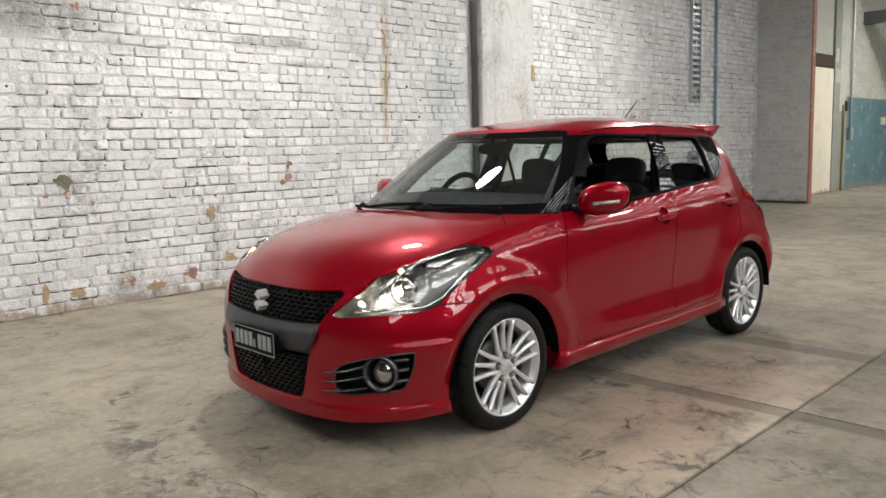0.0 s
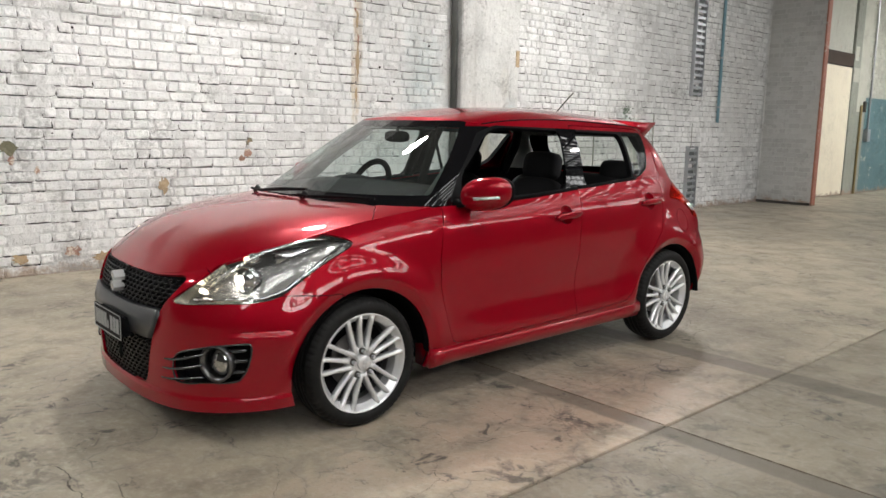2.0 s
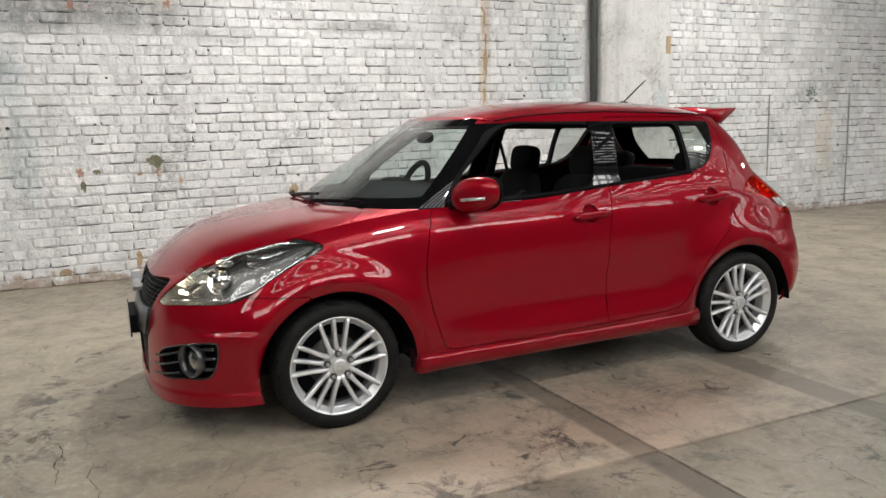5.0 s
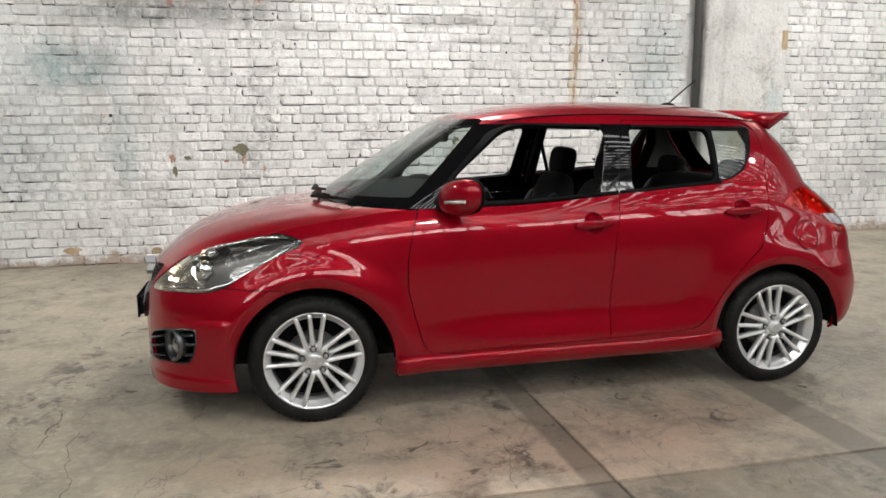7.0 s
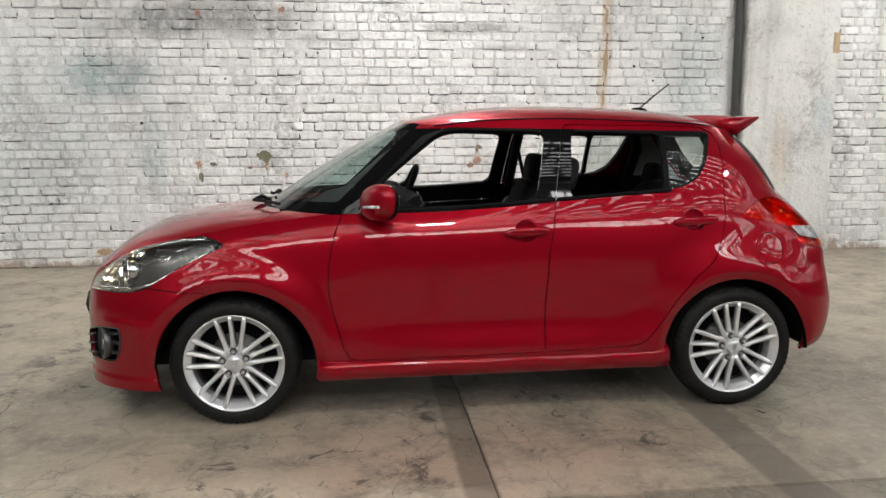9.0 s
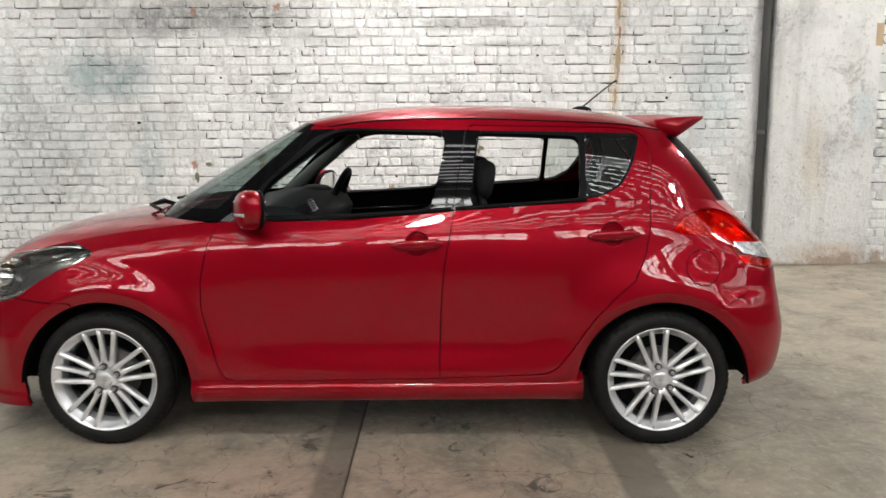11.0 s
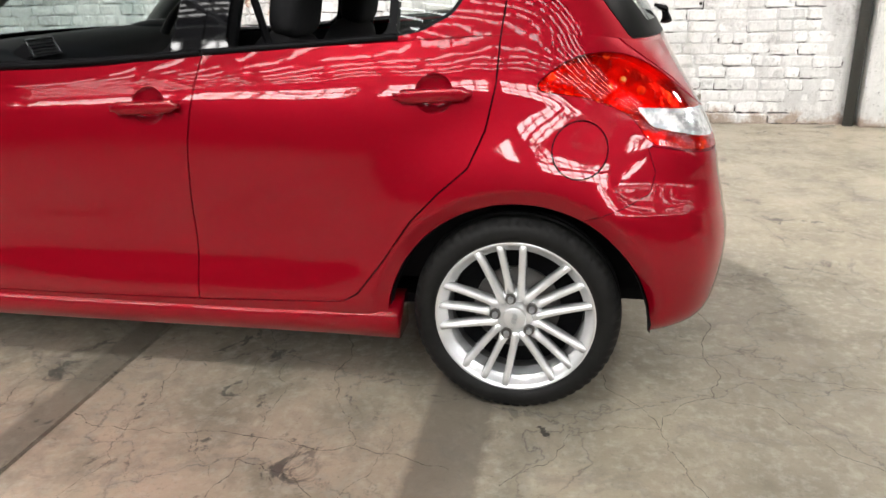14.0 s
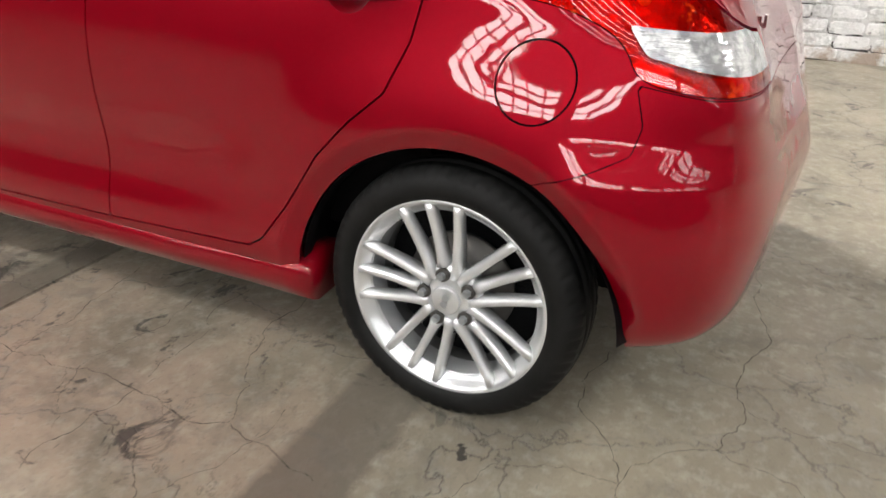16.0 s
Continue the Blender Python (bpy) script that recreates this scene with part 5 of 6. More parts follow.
grille_back.both().build("grille_backing", mat("black_void", (0.004, 0.004, 0.004), 0.9), car, depth=-.05)


def on_nose(w, z, out=0.0):
    """A point on the nose at that width and height."""
    v = grille_zone.v
    i = np.argmin((v[:, 0] - abs(w)) ** 2 + (v[:, 2] - z) ** 2)
    return (w, v[i, 1] - out, z)


def honeycomb(z0, z1, half):
    """Hexagonal mesh bars between two heights; half(z) is its half width."""
    bm = bmesh.new()
    step_w, step_z = .044, .0190
    row = 0
    z = z0 + .006
    while z < z1 - .004:
        w = -.5 + (row % 2) * step_w / 2
        while w < .5:
            if abs(w) < half(z) - .02:
                ring = [(w + a * .022, z + b * .0123) for a, b in ((-1, 0), (-.55, 1), (.55, 1), (1, 0), (.55, -1), (-.55, -1))]
                n = len(ring)
                vo = [bm.verts.new(on_nose(*q, -.012)) for q in ring]
                vi = [bm.verts.new(on_nose(w + (q[0] - w) * .74, z + (q[1] - z) * .70, -.012)) for q in ring]
                vb = [bm.verts.new(on_nose(w + (q[0] - w) * .66, z + (q[1] - z) * .60, -.034)) for q in ring]
                for i in range(n):
                    j = (i + 1) % n
                    bm.faces.new((vo[i], vo[j], vi[j], vi[i]))
                    bm.faces.new((vi[i], vi[j], vb[j], vb[i]))
            w += step_w
        z += step_z
        row += 1
    return bm


half_w = lambda z: float(np.interp(z, [.23, .255, .44, .585, .712, .73], [.27, .305, .355, .41, .50, .47]))
M_MESH = mat("black_grille_mesh", (0.004, 0.004, 0.0045), 0.32, Specular_IOR_Level=0.2)
part("upper_grille", honeycomb(.575, .715, half_w), M_MESH, car, "black honeycomb grille")
part("lower_grille", honeycomb(.235, .435, half_w), M_MESH, car, "black honeycomb grille")
bar_rings = []
for w in np.linspace(-.405, .405, 31):
    a, b = .445 + .0 * abs(w), .572 + .012 * (abs(w) / .4) ** 2
    m_ = (a + b) / 2
    bar_rings.append([on_nose(w * (.99 if q < m_ else 1.0) * (.87 if q < m_ else 1.0), q, o) for q, o in ((a, -.01), (a + .004, .010), (m_, .016), (b - .004, .010), (b, -.01), (m_, -.02))])
loft(bar_rings).build("grille_bar", M_GREYBAR, car, "dark grey grille bar", depth=0)
plate = part("number_plate", box_bm(-.187, -.862, .405, .187, -.856, .525, .002), M_DARK, car, "black number plate with white characters")
part("plate_holder", box_bm(-.17, -.857, .42, .17, -.80, .51, .004), M_DARK, car)
for z0, z1, w0, w1 in ((.409, .413, -.182, .182), (.517, .521, -.182, .182), (.409, .521, -.182, -.178), (.409, .521, .178, .182)):
    part("border", box_bm(w0, -.8645, z0, w1, -.8615, z1), M_WHITE, plate)
for i in range(8):
    w = -.165 + i * .0415
    part("character_bar", box_bm(w, -.8645, .432, w + (.030 if i != 4 else .014), -.8615, .500 if i != 4 else .470), M_WHITE, plate)

# badge: a plain folded lozenge
badge = bmesh.new()
for sgn in (1, -1):
    badge.faces.new([badge.verts.new((sgn * w, -.832, .648 + sgn * z)) for w, z in ((.004, .050), (.030, .020), (.012, .0015), (-.018, .027))])
ext = bmesh.ops.extrude_face_region(badge, geom=list(badge.faces))
bmesh.ops.translate(badge, verts=[e for e in ext["geom"] if isinstance(e, bmesh.types.BMVert)], vec=(0, .05, 0))
part("badge", badge, M_ALLOY, car, "chrome badge")


# fog lamps with three bars
def around_nose(s_, z, out=0.0):
    v = fog_zone.v
    a = v[:, 0] + (v[:, 1] + .81) * .9
    i = np.argmin((a - s_) ** 2 + (v[:, 2] - z) ** 2)
    n = fog_n[i]
    t = 0.0 if abs(a[i] - s_) < .02 else (s_ - a[i])
    return tuple(v[i] + n * out + np.array([.75, .45, 0]) * t + np.array([0, 0, z - v[i, 2]]))


def on_skin(s_, z, out=0.0):
    """A point on the front bumper's skin, by distance round the nose and height."""
    i = np.argsort((nose_s - s_) ** 2 + (nose_skin[:, 2] - z) ** 2)[:14]
    a = np.c_[np.ones(14), nose_s[i] - s_, nose_skin[i, 2] - z]
    q = np.linalg.lstsq(a, nose_skin[i], rcond=None)[0][0]
    n = nose_n[i].mean(axis=0)
    return tuple(q + n * out)


M_FOGGREY = mat("satin_grey_lamp_trim", (0.085, 0.088, 0.092), 0.25, 0.7)
M_FOGRING = mat("silver_lamp_ring", (0.13, 0.13, 0.134), 0.28, 0.8)
M_FOGBOWL = mat("dark_chrome_lamp_bowl", (0.50, 0.50, 0.50), 0.10, 1.0)
fog_n = fog_zone.normals()
fogs = pair(fog_zone.offset(-.055), "fog_lamp_recess", M_DARK, "black fog lamp recess", depth=-.055)
fc = np.array(around_nose(.815, .380, -.02))
fd = np.array((.50, -.86, 0.0))


def fog_ring(r0, r1, d0, d1):
    def make():
        e1, e2 = np.array((.86, .50, 0)), np.array((0, 0, 1.0))
        rings = []
        for a in np.linspace(0, math.tau, 29):
            u = e1 * math.cos(a) + e2 * math.sin(a)
            rings.append([tuple(fc + u * r + fd * d) for r, d in ((r0, d0), (r1, d1), (r1 - .010, d1 + .004), (r0 - .012, d0))])
        return sheet_bm(loft(rings, caps=False))
    return make


two("fog_lamp_ring", fog_ring(.072, .080, -.02, .022), M_FOGRING, "grey lamp ring", fogs)
two("fog_lamp", lambda: ball_bm(tuple(fc - fd * .03), .066, .046, .066), M_FOGBOWL, "round clear fog lamp", fogs)
for s0, z0, s1, z1 in ((.476, .377, .742, .420), (.462, .336, .735, .374), (.447, .291, .735, .322)):
    two("chrome_bar", lambda: tube_bm([on_skin(s0 + (s1 - s0) * k, z0 + (z1 - z0) * k ** 1.5, .003 + .006 * math.sin(math.pi * k)) for k in np.linspace(0, 1, 10)], [.0015 + .0045 * math.sin(math.pi * (k + .5) / 11) ** .7 for k in range(10)], 8), M_FOGGREY, "satin grey bar", fogs)
for z in (.432, .386, .338):
    two("grey_bar", lambda: tube_bm([on_skin(s_, z + .05 * (s_ - .89), -.012) for s_ in np.linspace(.89, .985, 6)], .009, 8), M_FOGGREY, "satin grey bar", fogs)
FOG_EDGE = rounded(FOG, .03)
two("bezel", lambda: tube_bm([on_skin(q[0], q[1], .001) for q in np.r_[FOG_EDGE, FOG_EDGE[:1]]], .0042, 8), M_FOGGREY, "satin grey bezel", fogs)

# wipers, aerial, spoiler
for a, b, c in (((.10, .10, 1.005), (.28, .04, 1.02), (.60, .21, 1.025)), ((-.45, .12, .995), (-.30, .075, 1.010), (.12, .12, 1.040))):
    wiper = part("wiper", tube_bm([a, tuple((np.array(a) * .5 + np.array(b) * .5) + np.array((0, 0, .02))), b, c], [.011, .012, .008, .005], 8), M_DARK, car, "black wiper", True)
    part("blade", tube_bm([tuple(np.array(b) + np.array((-.14, .02, .0))), b, tuple((np.array(b) + np.array(c)) / 2 + np.array((0, -.01, .006))), c], .008, 6), M_DARK, wiper)
aerial = part("aerial", ball_bm((0, 2.195, 1.474), .026, .055, .026), M_DARK, car, "black roof aerial", True)
part("rod", tube_bm([(0, 2.19, 1.486), (0, 2.28, 1.560), (0, 2.372, 1.632)], [.004, .0045, .0035], 8), M_DARK, aerial)
rings = []
for w in np.linspace(-.50, .50, 25):
    k = (abs(w) / .5)
    l0, zt = 2.43 + .022 * k ** 2, 1.452 - .038 * k ** 2.4
    lt = 2.722 - .06 * k ** 3
    zz = 1.446 - .012 * k ** 2
    rings.append([(w, l0, zt), (w, (l0 + lt) / 2, (zt + zz) / 2 + .004), (w, lt, zz), (w, lt - .004, zz - .012), (w, 2.62, 1.404 - .010 * k), (w, 2.53 + .014 * k, 1.352 - .012 * k), (w, l0 + .02 * k, zt - .05)])
loft(rings).build("roof_spoiler", M_RED, car, depth=0)
part("rear_wiper", tube_bm([(.0, 2.86, 1.07), (-.02, 2.855, 1.11), (.30, 2.80, 1.135)], [.02, .012, .006], 8), M_DARK, car, "", True)
for i in range(5):
    part("letter_bar", box_bm(.40 + i * .022, 2.935 - .009 * i, .86, .416 + i * .022, 2.941 - .009 * i, .885), M_CHROME, car)

# ---- wheels ----
def revolve(profile, seg):
    rings = [[(w, math.cos(a) * r, math.sin(a) * r) for w, r in profile] for a in np.linspace(0, math.tau, seg, endpoint=False)]
    p = np.array(rings + rings[:1])
    n = len(profile)
    f = [(i * n + j, i * n + j + 1, ((i + 1) % seg) * n + j + 1, ((i + 1) % seg) * n + j) for i in range(seg) for j in range(n - 1)]
    return Sheet(p[:-1].reshape(-1, 3), f)


def tyre_sheet():
    prof = [(-.155, .222), (-.172, .240), (-.176, .262), (-.166, .290), (-.145, .2985), (-.120, .302), (-.118, .296), (-.112, .296), (-.110, .303), (-.088, .3035), (-.086, .297), (-.080, .297), (-.078, .3035), (-.056, .303), (-.054, .296), (-.048, .296), (-.046, .302), (-.022, .2985), (-.004, .288), (.004, .276), (.0075, .262), (.007, .250), (.003, .240), (-.002, .234), (-.008, .228), (-.016, .222)]
    seg = 372
    p = np.zeros((seg, len(prof), 3))
    for i in range(seg):
        a = math.tau * i / seg
        for j, (w, r) in enumerate(prof):
            if i % 6 < 2 and (w > -.045 or w < -.12) and r > .287 and r < .3021:
                r -= .0035
            skew = .02 * (w + .08) / .08 if r > .284 else 0
            p[i, j] = (w, math.cos(a + skew) * r, math.sin(a + skew) * r)
    n = len(prof)
    return Sheet(p.reshape(-1, 3), [(i * n + j, i * n + j + 1, ((i + 1) % seg) * n + j + 1, ((i + 1) % seg) * n + j) for i in range(seg) for j in range(n - 1)])


def spoke_bm(a0, r0, a1, r1, w0, w1, width):
    """A beam from (angle, radius) to (angle, radius), its face bowed inwards."""
    rings = []
    p = np.array((math.cos(a0) * r0, math.sin(a0) * r0))
    q = np.array((math.cos(a1) * r1, math.sin(a1) * r1))
    d = (q - p) / np.linalg.norm(q - p)
    n = np.array((-d[1], d[0]))
    for k in np.linspace(0, 1, 9):
        c = p + (q - p) * k
        face = w0 + (w1 - w0) * k - .006 * math.sin(math.pi * k)
        h = width * (1.18 - .10 * k + .45 * max(0, 1 - k * 4) ** 2)
        back = .034 - .014 * k
        rings.append([(face - dd, *(c + n * o * h)) for o, dd in ((-1.25, back), (-.95, .007), (-.60, .0), (.60, .0), (.95, .007), (1.25, back))])
    return sheet_bm(loft(rings))


def build_wheel():
    """Axis along x, outer side towards +x, middle at the origin; x = 0 is the tyre's outer face less 8 mm."""
    rim = revolve([(-.034, .200), (-.022, .2135), (-.012, .219), (-.004, .2275), (-.003, .232), (-.010, .234), (-.018, .230), (-.03, .222), (-.034, .200)], 96)
    wheel = rim.build("wheel", M_ALLOY, car, "silver multi-spoke alloy wheel with a black tyre", depth=0)
    revolve([(-.030, .203), (-.036, .2008), (-.085, .1965)], 64).build("barrel_edge", M_ALLOY, wheel, "silver barrel edge", depth=0)
    # Silver barrel's inner part, its shade behind the spokes put into the colour
    barrel = revolve([(-.084, .1966), (-.10, .195), (-.155, .20), (-.16, .222)], 64)
    barrel.build("barrel", mat("shade_toned_alloy", (0.10, 0.10, 0.10), 0.6, 0.4), wheel, "inner barrel darkened for depth", depth=0)
    tyre_sheet().build("tyre", M_RUBBER, wheel, "black rubber tyre", depth=0)
    hub = revolve([(-.06, .0), (-.06, .080), (-.036, .079), (-.022, .070), (-.020, .046), (-.014, .036), (-.012, .0)], 40)
    hub.build("hub", M_ALLOY, wheel, depth=0)
    cap_ = revolve([(-.02, .034), (-.006, .034), (-.003, .031), (-.002, .0)], 32)
    cap_.build("centre_cap", M_ALLOY, wheel, "silver centre cap", depth=0)
    mark = bmesh.new()
    for s in (1, -1):
        vs = [mark.verts.new((-.0008, s * a, s * b)) for a, b in ((0, .020), (.012, .008), (.003, -.001), (-.008, .006))]
        mark.faces.new(vs)
    part("cap_mark", mark, M_GALV, wheel)
    disc = revolve([(-.085, .0), (-.085, .128), (-.098, .128), (-.098, .0)], 48)
    disc.build("brake_disc", M_IRON, wheel, "dark cast-iron brake disc", depth=0)
    back = revolve([(-.125, .0), (-.125, .205)], 40)
    back.build("brake_backing", M_DARK, wheel, depth=0)
    rad = math.radians
    for g in range(5):
        c = rad(102 + 72 * g)
        part("spoke", spoke_bm(c, .074, c, .222, -.014, -.006, .0088), M_ALLOY, wheel, smooth=True)
        part("spoke", spoke_bm(c + rad(30), .052, c + rad(17.5), .223, -.012, -.005, .0092), M_ALLOY, wheel, smooth=True)
        part("spoke", spoke_bm(c - rad(30), .052, c - rad(17.5), .223, -.012, -.005, .0092), M_ALLOY, wheel, smooth=True)
        # proud dark stub, its colour stands in for the well's shade
        part("nut_well", cyl_bm((-.027, math.cos(c) * .057, math.sin(c) * .057), (-.0125, math.cos(c) * .057, math.sin(c) * .057), .0160, 14), M_IRON, wheel)
        part("wheel_nut", cyl_bm((-.03, math.cos(c) * .057, math.sin(c) * .057), (.001, math.cos(c) * .057, math.sin(c) * .057), .0105, 6, .0085), M_GALV, wheel, "chrome wheel nut")
    return wheel


wheel = build_wheel()
wheel.matrix_local = pose(.822, 0, .299, -8)
for m in (pose(.822, 2.43, .299, 0), pose(-.822, 0, .299, 20, 0, 180), pose(-.822, 2.43, .299, 31, 0, 180)):
    copy_thing(wheel, m)

# ---- inside ----
prof = [(.28, .95), (.40, 1.015), (.55, 1.05), (.70, 1.062), (.82, 1.052), (.905, 1.018), (.945, .95), (.89, .76), (.65, .60), (.28, .55)]
dash_rings = [[(w * (.84 + .16 * float(smooth01((l - .28) / .35))), l - .03 * (abs(w) / .68) ** 3, z - .016 * (abs(w) / .68) ** 3) for l, z in prof] for w in np.linspace(-.68, .68, 25)]
dash = loft(dash_rings).build("dashboard", M_DASH, car, "dark grey dashboard", depth=0)
part("binnacle", ball_bm((-.36, .74, 1.035), .17, .09, .040, 24, 12, .8), M_DASH, dash, "", True)
for w in (-.585, .585):
    vent = part("vent", box_bm(w - .062, .815, .985, w + .062, .885, 1.034, .006), M_DARK, dash, "black air vent")
    vent.matrix_local = Matrix.Translation((w, .862, 1.022)) @ pose(0, 0, 0, 28) @ Matrix.Translation((-w, -.85, -1.006))
    for k in range(4):
        part("vent_slat", box_bm(w - .056, .885, .990 + .011 * k, w + .056, .890, .994 + .011 * k), M_GREYBAR, vent)
    part("vent_trim", tube_bm([(w - .064, .887, .983), (w + .064, .887, .983), (w + .064, .887, 1.036), (w - .064, .887, 1.036), (w - .064, .887, .983)], .004, 8), M_FOGGREY, vent, "silver vent trim")
part("centre_console", box_bm(-.12, .70, .30, .12, 1.35, .62, .04), M_DARK, car)
steer = pose(-.36, .855, .985, 66, 0, 0)
sw = tube_bm([tuple(steer @ Vector((.185 * math.cos(a), .185 * math.sin(a), 0))) for a in np.linspace(0, math.tau, 41)], .019, 10)
steering = part("steering_wheel", sw, M_DARK, car, "black three-spoke steering wheel", True)
part("steering_boss", ball_bm((0, 0, 0), .075, .065, .03), M_DARK, steering, "", True).matrix_local = pose(-.36, .845, .975, 66)
for a in (0, math.pi, -math.pi / 2):
    part("steering_spoke", tube_bm([tuple(steer @ Vector((.05 * math.cos(a), .05 * math.sin(a), -.01))), tuple(steer @ Vector((.18 * math.cos(a), .18 * math.sin(a), 0)))], .017, 8), M_DARK, steering, "", True)
part("steering_column", tube_bm([(-.36, .875, .97), (-.36, .74, .92)], .04, 12), M_DARK, car)


def cushion(c, sx, sy, sz, m=Matrix()):
    bm = ball_bm((0, 0, 0), sx, sy, sz, 20, 14, .55)
    bmesh.ops.transform(bm, matrix=Matrix.Translation(c) @ m, verts=bm.verts)
    return bm


for w in (-.36, .36):
    seat = part("front_seat", cushion((w, 1.22, .50), .25, .27, .09, pose(0, 0, 0, 6)), M_SEAT, car, "black fabric front seat", True)
    part("backrest", cushion((w, 1.56, .775), .235, .08, .31, pose(0, 0, 0, -16)), M_SEAT, seat, "", True)
    for s in (-1, 1):
        part("side_bolster", cushion((w + s * .185, 1.52, .72), .045, .085, .24, pose(0, 0, 0, -16)), M_SEAT, seat, "", True)
        part("headrest_post", tube_bm([(w + s * .05, 1.635, 1.00), (w + s * .05, 1.668, 1.14)], .006, 8), M_CHROME, seat)
    part("headrest", cushion((w, 1.67, 1.145), .14, .055, .09, pose(0, 0, 0, -10)), M_SEAT, seat, "", True)
bench = part("rear_seat", cushion((0, 2.08, .52), .62, .26, .09), M_SEAT, car, "black fabric rear bench seat", True)
part("backrest", cushion((0, 2.36, .80), .62, .085, .28, pose(0, 0, 0, -18)), M_SEAT, bench, "", True)
for w in (-.36, .36):
    part("headrest", cushion((w, 2.44, 1.10), .13, .05, .07, pose(0, 0, 0, -12)), M_SEAT, bench, "", True)
part("cabin_floor", box_bm(-.70, .35, .28, .70, 2.60, .31), M_DARK, car)
part("parcel_shelf", box_bm(-.58, 2.42, .93, .58, 2.72, .95, .005), M_DARK, car)
two("door_card", lambda: sheet_bm(loft([[(.735 - .05 * smooth01((.60 - z) / .2) + (.012 if .80 < z < .86 else 0), l, z) for z in (.36, .50, .62, .72, .80, .83, .86, .93, .985 + .03 * (l - .6))] for l in np.linspace(.58, 2.35, 14)], closed=False, caps=False)), M_DARK)
two("trim_strip", lambda: tube_bm([(.715, .85, .90), (.713, 1.15, .912), (.715, 1.44, .925)], .006, 8), M_CHROME, "silver door trim strip")
glass_mirror = part("rear_view_mirror", ball_bm((0, .80, 1.315), .115, .018, .034, 20, 12, .7), M_DARK, car, "black rear-view mirror", True)
part("mirror_stalk", tube_bm([(0, .80, 1.335), (0, .82, 1.40)], .01, 8), M_DARK, glass_mirror)
two("sun_visor", lambda: sheet_bm(loft([[(w, l, z) for l, z in ((.93, 1.385), (1.08, 1.405), (1.08, 1.395), (.93, 1.375))] for w in (.10, .48)])), M_LINER)
for w in (-1, 1):
    part("pillar_inner", tube_bm([(w * .70, 1.56, .98), (w * .625, 1.60, 1.25), (w * .565, 1.62, 1.39)], .03, 10), M_DARK, car)
    part("pillar_trim", tube_bm([(w * .648, .50, .985), (w * .585, .735, 1.19), (w * .495, .965, 1.355)], [.040, .036, .030], 12), M_TRIM, car, "grey pillar trim", True)
    part("seat_belt", tube_bm([(w * .60, 1.60, 1.30), (w * .56, 1.66, 1.0), (w * .52, 1.62, .7)], .012, 6), M_DARK, car)
    part("rear_pillar_inner", tube_bm([(w * .66, 2.36, 1.04), (w * .575, 2.40, 1.25), (w * .52, 2.36, 1.36)], .035, 10), M_DARK, car)
car.matrix_world = CAR

# ---------- bricks ----------
COURSE, JOINT = 0.0935, 0.009


def brick_shape(length, height, seed):
    """An open box, its face a little smaller than its foot and uneven."""
    r = random.Random(seed)
    j = lambda s: r.uniform(-s, s)
    a, b = length / 2, height / 2

    def ring(x, dx, inset_y, inset_z, cut, rag):
        """Eight points round the brick, its corners worn off."""
        p, q = a - inset_y, b - inset_z
        out = []
        for s, t, first in ((-1, -1, 1), (1, -1, 0), (1, 1, 1), (-1, 1, 0)):
            c = cut * r.uniform(0.6, 1.5)
            both = [(s * p, t * (q - c)), (s * (p - c), t * q)]
            out += both if first else both[::-1]
        return [(x + j(dx), u + j(rag), w + j(rag)) for u, w in out]

    v = ring(0, 0, 0, 0, 0.007, 0) + ring(0.0145, 0.0018, 0.003, 0.003, 0.011, 0.002) + ring(0.0205, 0.0025, 0.013, 0.009, 0.013, 0.004)
    f = [tuple(range(16, 24))] + [(k + o, (k + 1) % 8 + o, (k + 1) % 8 + o + 8, k + o + 8) for o in (0, 8) for k in range(8)]
    return v, f


_r = np.random.RandomState(5)
LUMPS = [(step, amp, _r.rand(int(20 / step) + 3, int(6 / step) + 3) - 0.5) for step, amp in ((0.55, 0.0040), (0.21, 0.0042), (0.07, 0.0026), (0.03, 0.0010))]


def lumps(y, z):
    """Height of the thick old paint and mortar between the bricks."""
    out = np.zeros(np.broadcast(y, z).shape)
    for step, amp, grid in LUMPS:
        a, b = np.broadcast_arrays((y + 2) / step, z / step)
        i, j = a.astype(int), b.astype(int)
        u, v = smooth01(a - i), smooth01(b - j)
        out += amp * 2 * (grid[i, j] * (1 - u) * (1 - v) + grid[i + 1, j] * u * (1 - v) + grid[i, j + 1] * (1 - u) * v + grid[i + 1, j + 1] * u * v)
    return np.clip(0.0092 + 0.0035 * (y > 8.8) + out * 2.1, 0.0005, 0.0235)


SHAPES = [brick_shape(n, COURSE - JOINT, s) for n in (0.222, 0.106) for s in range(6)]


def lay(y0, y1, z0, z1, seed, near=None):
    """Places bricks on a wall: yields shape, distance along, height, depth, tilt."""
    r = random.Random(seed)
    for row in range(int((z1 - z0) / COURSE)):
        z = z0 + (row + 0.5) * COURSE
        y = y0 + (0.0 if row % 2 else 0.06)
        while y < y1 - 0.1:
            head = r.random() < (0.75 if row % 4 == 3 else 0.14)
            n = 0.106 if head else 0.222
            if y + n > y1:
                break
            wave = 0.018 * noise.noise((y * 0.7, row * 0.22, seed)) + 0.010 * noise.noise((y * 3.1, row * 0.9, seed))
            yield (6 if head else 0) + r.randrange(6), y + n / 2, z + wave, r.gauss(0, 0.0036), r.gauss(0, 0.8)
            y += n + 0.005 + r.uniform(-0.003, 0.012)


def near_stretch(y, z):
    return 1.3 < y < 5.3 and 0.93 < z < 2.05


meshes = []
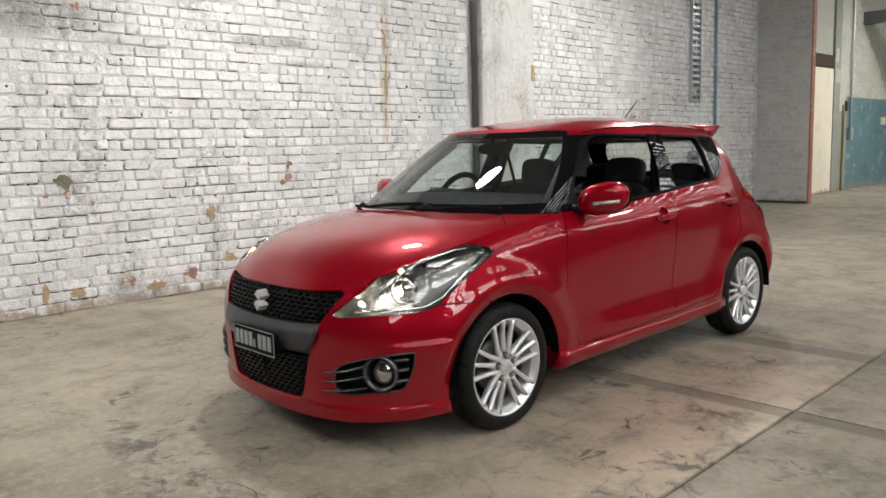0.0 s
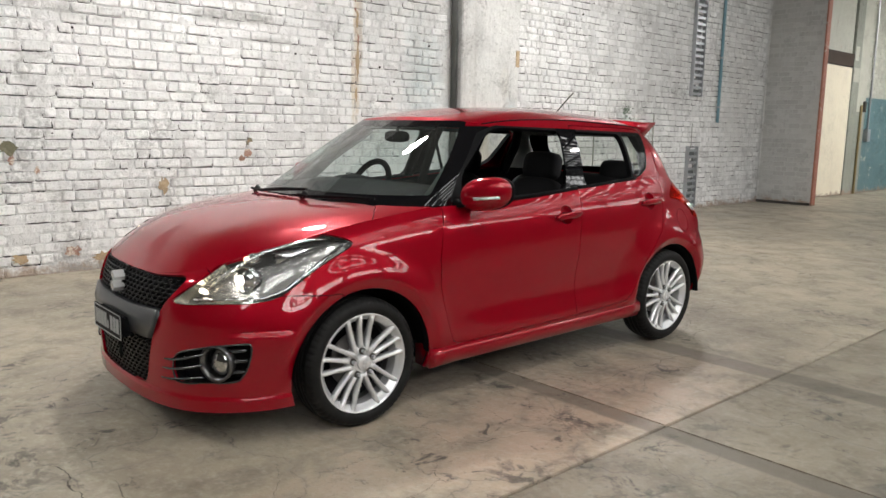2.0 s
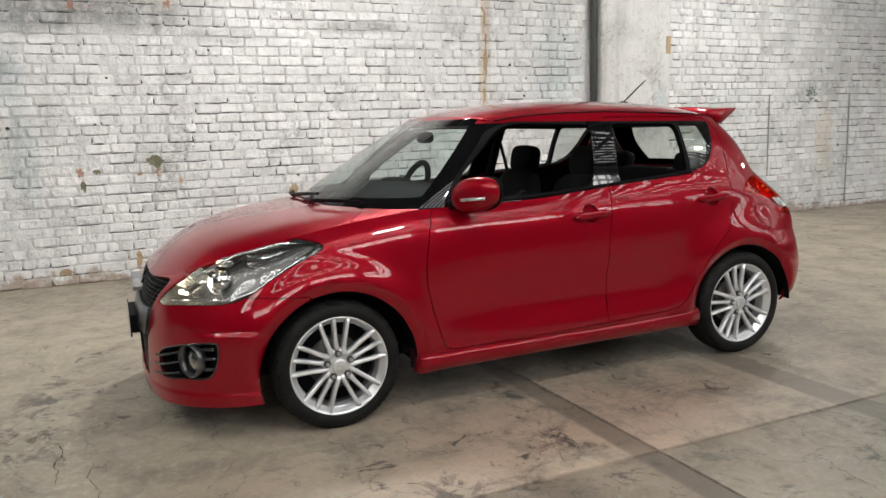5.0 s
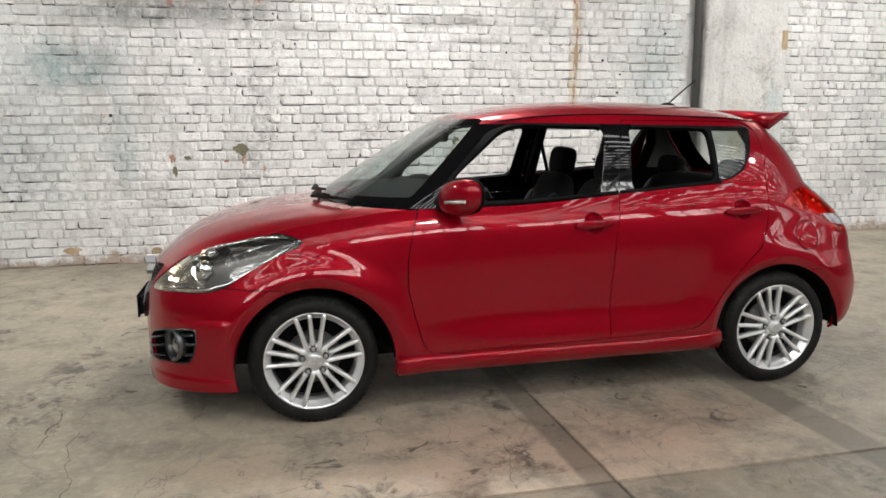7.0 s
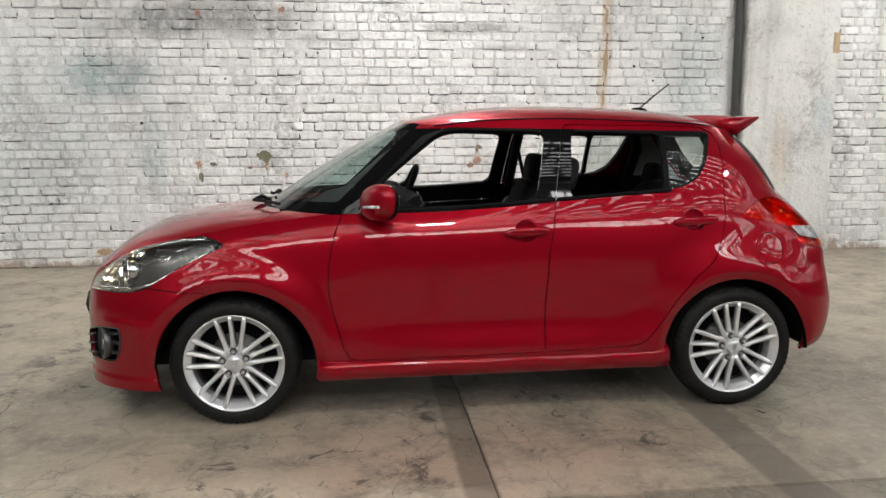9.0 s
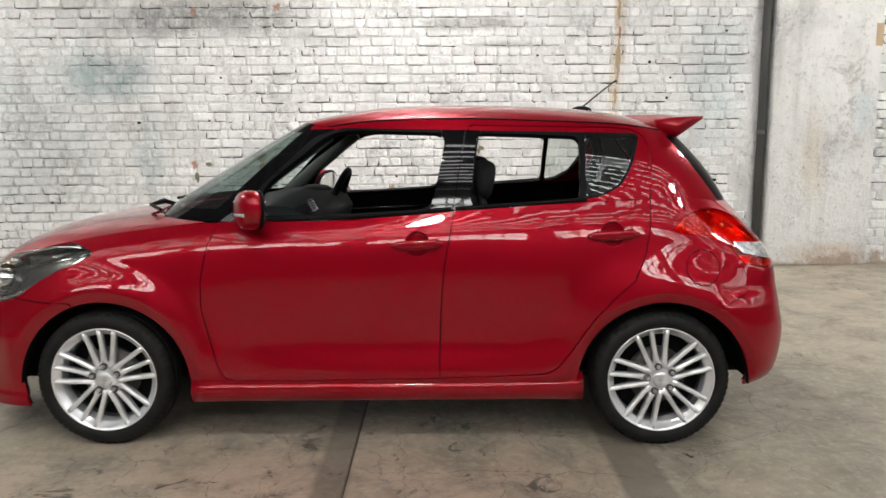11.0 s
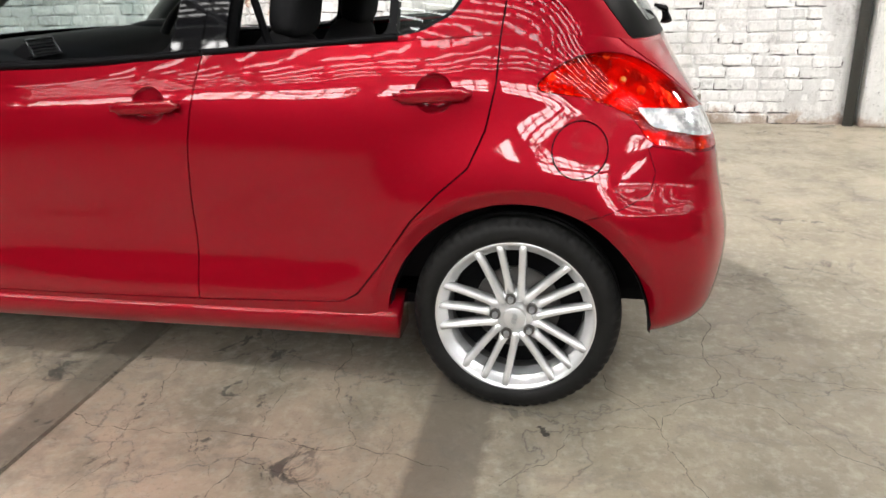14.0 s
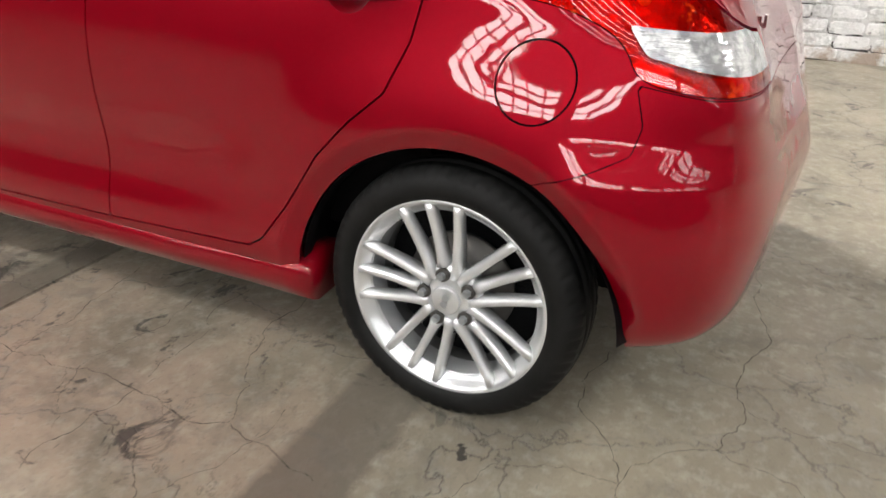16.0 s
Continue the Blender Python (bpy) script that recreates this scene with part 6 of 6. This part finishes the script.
for k, (v, f) in enumerate(SHAPES):
    me = bpy.data.meshes.new("brick")
    me.from_pydata(v, [], f)
    me.materials.append(M_BRICK)
    meshes.append(me)
rest_v, rest_f, singles = [], [], 0
gap_v, gap_f = [], []
M_GAP = mat("open_joint_shade", (0.045, 0.044, 0.043), 0.95)
crumb = random.Random(21)


def open_joint(y, z, half):
    """A ragged dark line along a brick's lower edge and up its ends, painting in lost mortar and the brick's shade."""
    r, h = crumb.uniform, COURSE / 2
    left, right = (r(0.2, 1.5) if crumb.random() < q else 0 for q in (0.55, 0.30))
    a, b = (-half, half) if crumb.random() < 0.6 else sorted((r(-half, half * 0.3), r(half * 0.2, half)))
    line = [(-half, -h + left * h * k) for k in (1.0, 0.6, 0.3)] if left else []
    if left:
        a = -half * 0.9
    line += [(a + (b - a) * k / 6, -h) for k in range(7)]
    line += [(half, -h + right * h * k) for k in (0.3, 0.6, 1.0)] if right else []
    wide = r(0.0013, 0.0068)
    n, m = len(gap_v), len(line)
    for i, (u, v) in enumerate(line):
        end = v > -h + 1e-6
        w = wide * r(0.4, 1.3) * (0.25 if i in (0, m - 1) else 1.0)
        yy, zz = y + u + r(-0.004, 0.004), z + v + r(-0.0028, 0.0028)
        x = WALL_X + float(lumps(np.array(yy), np.array(zz))) + 0.0018
        gap_v.extend([(x, yy + (w if end else 0), zz + (0 if end else w)), (x, yy - (w if end else 0), zz - (0 if end else w))])
    for i in range(m - 1):
        gap_f.append((n + 2 * i, n + 2 * i + 1, n + 2 * i + 3, n + 2 * i + 2))


for y0, y1, seed in ((-0.92, 7.66, 3), (8.89, 16.33, 4)):
    for s, y, z, d, tilt in lay(y0, y1, 0.0, 4.3, seed):
        if -0.75 < y < -0.39 and 0.70 < z < 0.98:
            continue
        m = pose(WALL_X + min(max(d * 1.6, -0.005), 0.008), y, z, tilt)
        if crumb.random() < 0.60 + 0.70 * noise.noise((y * 0.55, z * 0.8, 7.3)):
            open_joint(y, z, 0.116 if s < 6 else 0.058)
        if near_stretch(y, z) and singles < 300:
            o = new("brick", meshes[s])
            o.parent = wall_west
            o.matrix_local = m
            singles += 1
        else:
            n = len(rest_v)
            v, f = SHAPES[s]
            rest_v += [tuple(m @ Vector(q)) for q in v]
            rest_f += [tuple(i + n for i in q) for q in f]
for y0, y1 in ((-0.93, 7.68), (8.87, 16.36)):
    ys, zs = np.linspace(y0, y1, int((y1 - y0) / 0.026)), np.linspace(0.0, 4.3, 166)
    hh = lumps(ys[None, :], zs[:, None])
    hh[:, np.abs(ys + 0.57) < 0.15] *= (np.abs(zs - 0.84) > 0.11)[:, None]
    coat = grid_sheet(np.stack([WALL_X + 0.0005 + hh, np.broadcast_to(ys, hh.shape), np.broadcast_to(zs[:, None], hh.shape)], axis=-1))
    tagged(mesh_ob("mortar", coat.v, coat.f, M_MORTAR, wall_west, True), "lumpy white-painted mortar", kind="stuff")
rest = mesh_ob("brickwork", rest_v, rest_f, M_BRICK, wall_west)
tagged(rest, "white-painted bricks", kind="stuff")
gaps = mesh_ob("open_joints", gap_v, gap_f, M_GAP, wall_west)
tagged(gaps, "dark open mortar joints and painted shade lines", kind="stuff")


def brick_face(name, origin, turn, width, z1, material, parent, seed):
    v_all, f_all = [], []
    for s, y, z, d, tilt in lay(0.0, width, 0.0, z1, seed):
        m = origin @ pose(0, 0, 0, 0, 0, turn) @ pose(d, y, z, tilt)
        n = len(v_all)
        v, f = SHAPES[s]
        v_all += [tuple(m @ Vector(q)) for q in v]
        f_all += [tuple(i + n for i in q) for q in f]
    tagged(mesh_ob(name, v_all, f_all, material, parent), "painted bricks", kind="stuff")


brick_face("brickwork", pose(WALL_X + 0.01, 16.371, 0), -90, 1.08, 4.3, M_GREYWALL, pier_north, 8)
brick_face("brickwork", pose(-5.57, -0.93, 0), 90, 1.25, 4.0, M_BRICK, pier_south, 9)
brick_face("brickwork", pose(-6.610, 20.97, 2.32), 0, 8.0, 2.4, M_FAR, wall_far, 10)
